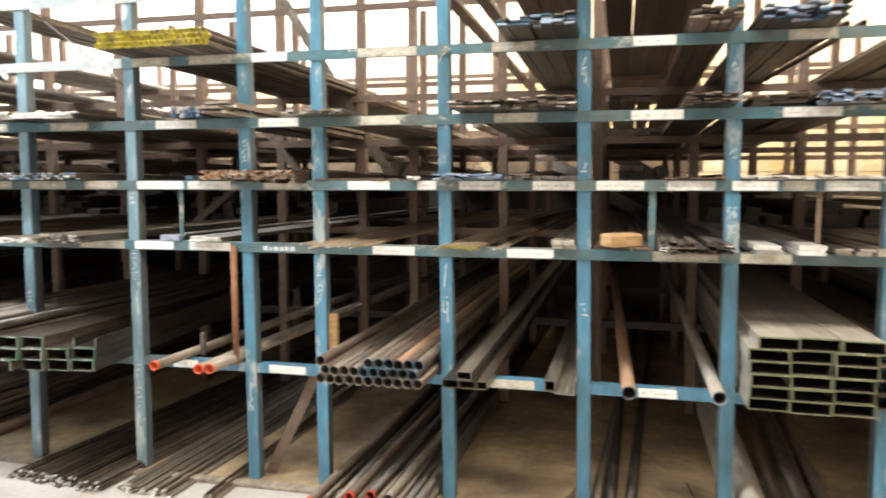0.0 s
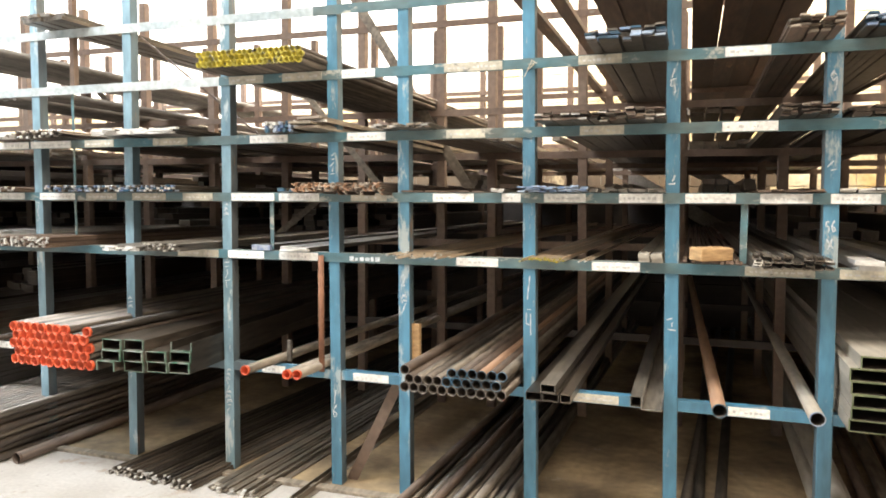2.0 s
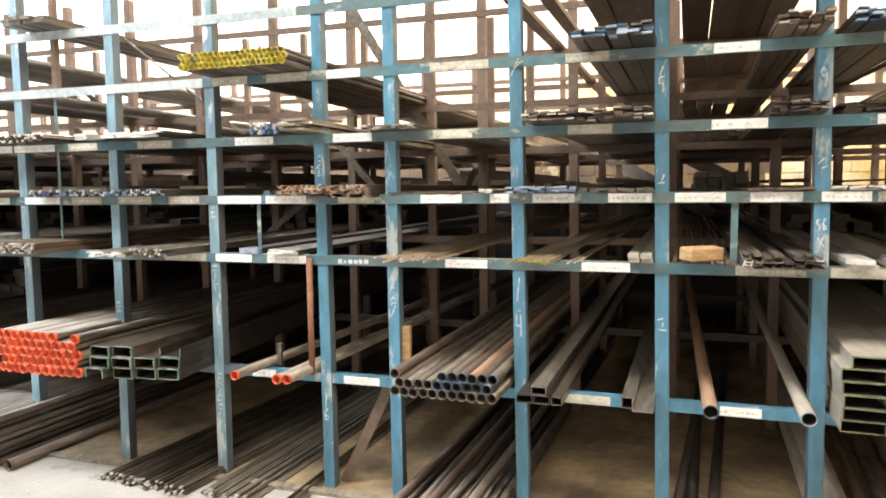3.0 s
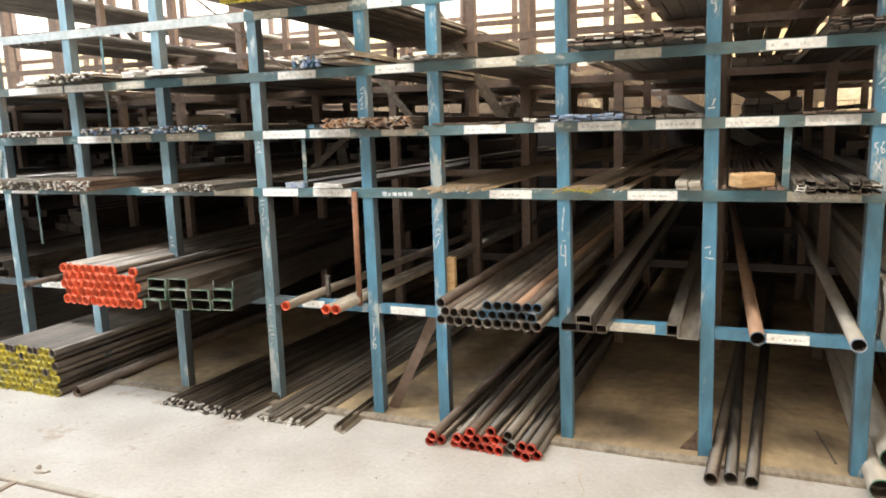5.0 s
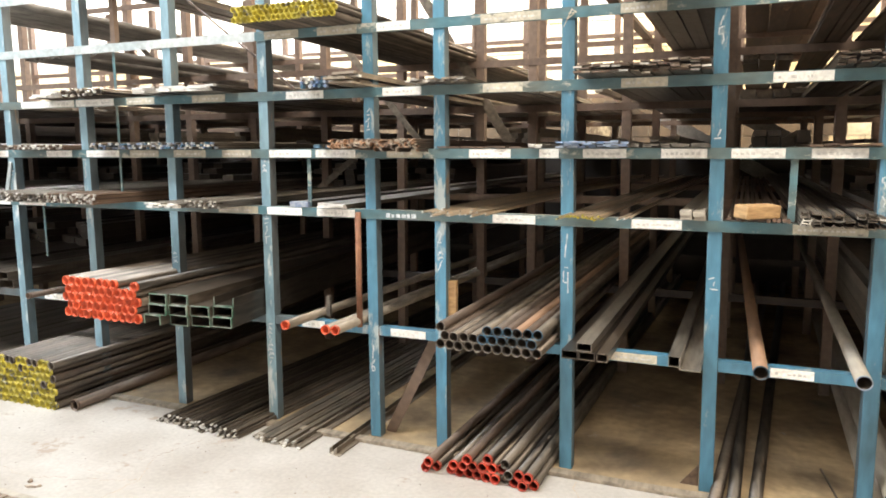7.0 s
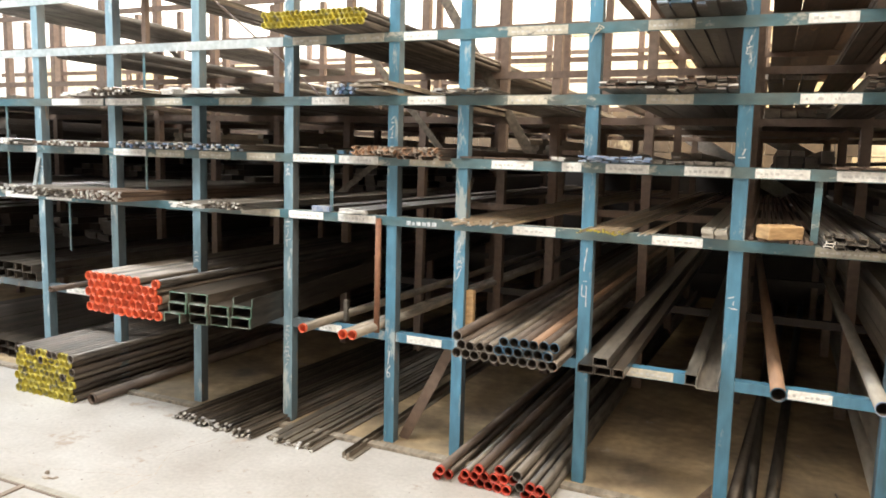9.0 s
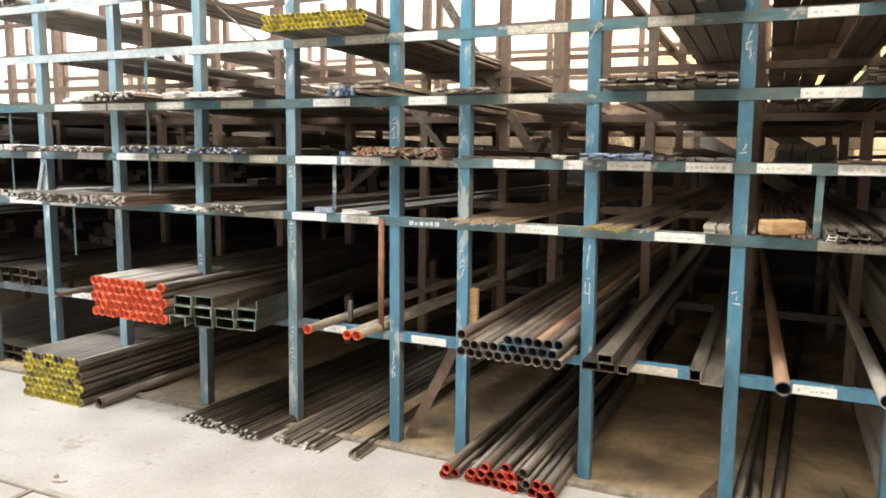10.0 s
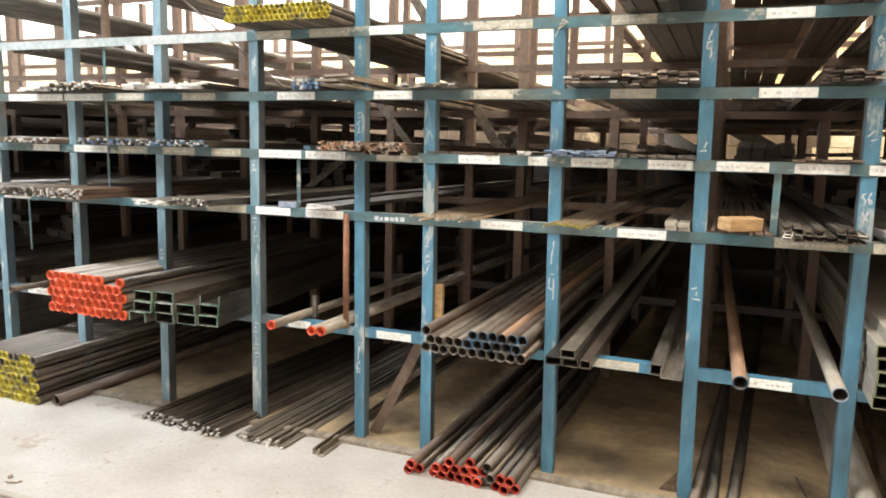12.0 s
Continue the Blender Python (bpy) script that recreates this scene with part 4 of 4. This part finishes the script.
strut("brace", (-2.5, 1.66, 3.24), (-1.47, 1.66, 1.62), 0.075, FLATS, rack, "dark brown diagonal brace")
strut("brace", (-3.3, 0.3, 2.61), (-2.45, 0.3, 1.98), 0.012, RUST, rack, "thin rusty diagonal tie")
strut("brace", (-3.2, 1.66, 2.8), (-2.17, 1.66, 1.62), 0.05, FLATS, rack, "dark brown diagonal brace")
strut("brace", (-5.2, 1.66, 2.75), (-4.52, 1.66, 2.1), 0.05, FLATS, rack, "dark brown diagonal brace")
strut("brace", (-2.75, 1.66, 1.6), (-3.15, 1.66, 1.3), 0.05, FLATS, rack, "dark brown diagonal brace")
# pale strips added to stand in for a bright diagonal streak
for a, b, w in (((-0.77, 5.4, 2.03), (0.64, 5.4, 1.21), 0.17), ((0.19, 5.44, 1.99), (0.92, 5.44, 1.58), 0.17), ((0.02, 4.9, 2.66), (0.85, 4.9, 2.2), 0.09)):
    flat = tagged(strut("leaning_flat", a, b, w, WHITETIP, None), "pale strip standing in for a bright diagonal streak", "steel flat", "leaning flats")
    flat.rotation_euler.rotate_axis("Z", radians(25))
strut("brace", (-4.62, -0.012, 1.3), (-4.55, -0.012, 1.54), 0.03, PALEGLARE, rack, "short pale strut")
bm = bmesh.new()
for i in range(4):
    a = i * 1.5
    p0 = Vector((-0.715 + 0.015 * math.sin(a), -0.012, 2.25 + 0.01 * math.cos(2 * a)))
    p1 = Vector((-0.715 + 0.035 * math.sin(a + 2.2), -0.025, 2.24 - 0.03 * (i % 3)))
    d = (p1 - p0).normalized()
    side = d.cross(Vector((0, 1, 0))).normalized() * 0.002
    add = [bm.verts.new(p) for p in (p0 - side, p0 + side, p1 + side, p1 - side)]
    back = [bm.verts.new(v.co + Vector((0, 0.004, 0))) for v in add]
    bm.faces.new(add), bm.faces.new(back[::-1])
    for j in range(4):
        bm.faces.new([add[j], back[j], back[(j + 1) % 4], add[(j + 1) % 4]])
part("tie_wire", bm, BEIGE, rack, "knotted pale binding cord")

bm = bmesh.new()
tri = [(-0.146, 0.0), (-0.06, 0.0), (-0.06, 0.112)]
f0 = [bm.verts.new((x, 0.05, z)) for x, z in tri]
f1 = [bm.verts.new((x, 0.058, z)) for x, z in tri]
bm.faces.new(f0), bm.faces.new(f1[::-1])
for j in range(3):
    bm.faces.new([f0[j], f1[j], f1[(j + 1) % 3], f0[(j + 1) % 3]])
part("gusset", bm, RUST, rack, "dusty brown corner plate")

edge = thing("floor_edging", "steel edge strip let into the concrete floor", "floor edging", kind="structure")
part("strip", box(-7.5, -2.2, -1.25, -1.215, 0, 0.008, bevel=0.002), PALE, edge)
part("strip", box(-3.1, -3.07, -2.6, -1.25, 0, 0.008, bevel=0.002), BROWN, edge)
part("strip", box(-7.5, -2.2, -1.262, -1.25, 0, 0.004), BROWN, edge)
for x, y, a, ln, r in ((-3.05, -1.15, 12, 0.034, 0.007), (-3.1, -1.115, 75, 0.012, 0.012), (-3.02, -1.13, 40, 0.012, 0.006)):
    b_ = bmesh.new()
    bmesh.ops.create_icosphere(b_, subdivisions=2, radius=1)
    for v in b_.verts:
        k = random.uniform(0.75, 1.2)
        v.co = Vector((v.co.x * ln * k, v.co.y * r * k + 0.25 * r * math.sin(v.co.x * 3), max(0.0, v.co.z * r * k + r * 0.8)))
    tagged(place("floor_debris", mesh_of("floor_debris", b_, DUSTY), None, (x, y, 0), (0, 0, a)), "small brown scrap of wood on the concrete floor", "debris", "floor debris")

bm = bmesh.new()
for i in range(150):
    x, y = random.uniform(-4.6, 0.6), -0.3 - abs(random.gauss(0, 0.5))
    q = random.uniform(0.0015, 0.005)
    a = random.uniform(0, 6.28)
    pts = [bm.verts.new((x + q * random.uniform(0.5, 1.5) * math.cos(a + j * 1.57), y + q * random.uniform(0.5, 1.5) * math.sin(a + j * 1.57), 0.0005)) for j in range(4)]
    tip = bm.verts.new((x, y, q * 0.8))
    for j in range(4):
        bm.faces.new((pts[j], pts[(j + 1) % 4], tip))
tagged(part("floor_grit", bm, RUST, floor, "brown grit and rust flakes"), kind="stuff")


def crack(points, w):
    """A jagged crack line in the floor."""
    bm = bmesh.new()
    prev = None
    for (x0, y0), (x1, y1) in zip(points, points[1:]):
        for k in range(8):
            t = k / 8
            x, y = x0 + (x1 - x0) * t + random.uniform(-0.012, 0.012), y0 + (y1 - y0) * t + random.uniform(-0.012, 0.012)
            ww = w * random.uniform(0.3, 1.3)
            pair = (bm.verts.new((x - ww, y + ww * 0.3, 0.0012)), bm.verts.new((x + ww, y - ww * 0.3, 0.0012)))
            if prev:
                bm.faces.new((prev[0], prev[1], pair[1], pair[0]))
            prev = pair
    tagged(part("floor_crack", bm, DIRTSHADE, floor, "thin dirty crack"), kind="stuff")


crack([(-2.71, -1.6), (-2.66, -1.18), (-2.62, -0.9), (-2.75, -0.66), (-2.66, -0.36)], 0.0014)
crack([(-4.2, -0.75), (-3.4, -0.8), (-2.9, -0.92), (-2.62, -0.9)], 0.0012)
crack([(-0.62, -0.12), (-0.5, -0.6), (-0.52, -1.2)], 0.0014)

# ---- block wall pieces ----
block_me = mesh_of("block", box(-0.195, 0.195, -0.012, 0.02, 0.005, 0.195, bevel=0.004), WALL)
stained_me = mesh_of("block", box(-0.195, 0.195, -0.012, 0.02, 0.005, 0.195, bevel=0.004), STAIN)
rest, low, mid = bmesh.new(), bmesh.new(), bmesh.new()
count = 0
for r in range(int(ROOF / 0.2)):
    for c in range(int(22 / 0.4)):
        x, z = X0 + 0.2 + 0.4 * c + (0.2 if r % 2 else 0), r * 0.2
        if x > X1 - 0.2:
            continue
        if -6.5 < x < 1.6 and 2.41 < z < 4.7 and count < 300:
            place("block", block_me if z > (3.05 if x < -2.4 else 3.45) else stained_me, wall_north, (x, YB, z))
            count += 1
        else:
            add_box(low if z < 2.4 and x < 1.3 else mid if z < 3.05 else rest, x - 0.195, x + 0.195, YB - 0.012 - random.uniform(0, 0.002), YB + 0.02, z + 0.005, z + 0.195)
tagged(part("blocks", rest, WALL, wall_north), kind="stuff")
tagged(part("stained_blocks", mid, STAIN, wall_north, "ochre stained blocks"), kind="stuff")
# low courses carry the wall's shade as brown colour
tagged(part("bare_blocks", low, SHADEBLOCK, wall_north, "stained brown blocks with shade put into their colour"), kind="stuff")
crack([(-3.95, -1.0), (-3.55, -1.02), (-3.2, -1.08), (-2.98, -1.02), (-2.75, -0.95), (-2.62, -0.9)], 0.002)
crack([(-1.9, -0.55), (-1.5, -0.8), (-1.2, -0.75), (-0.8, -0.9)], 0.001)
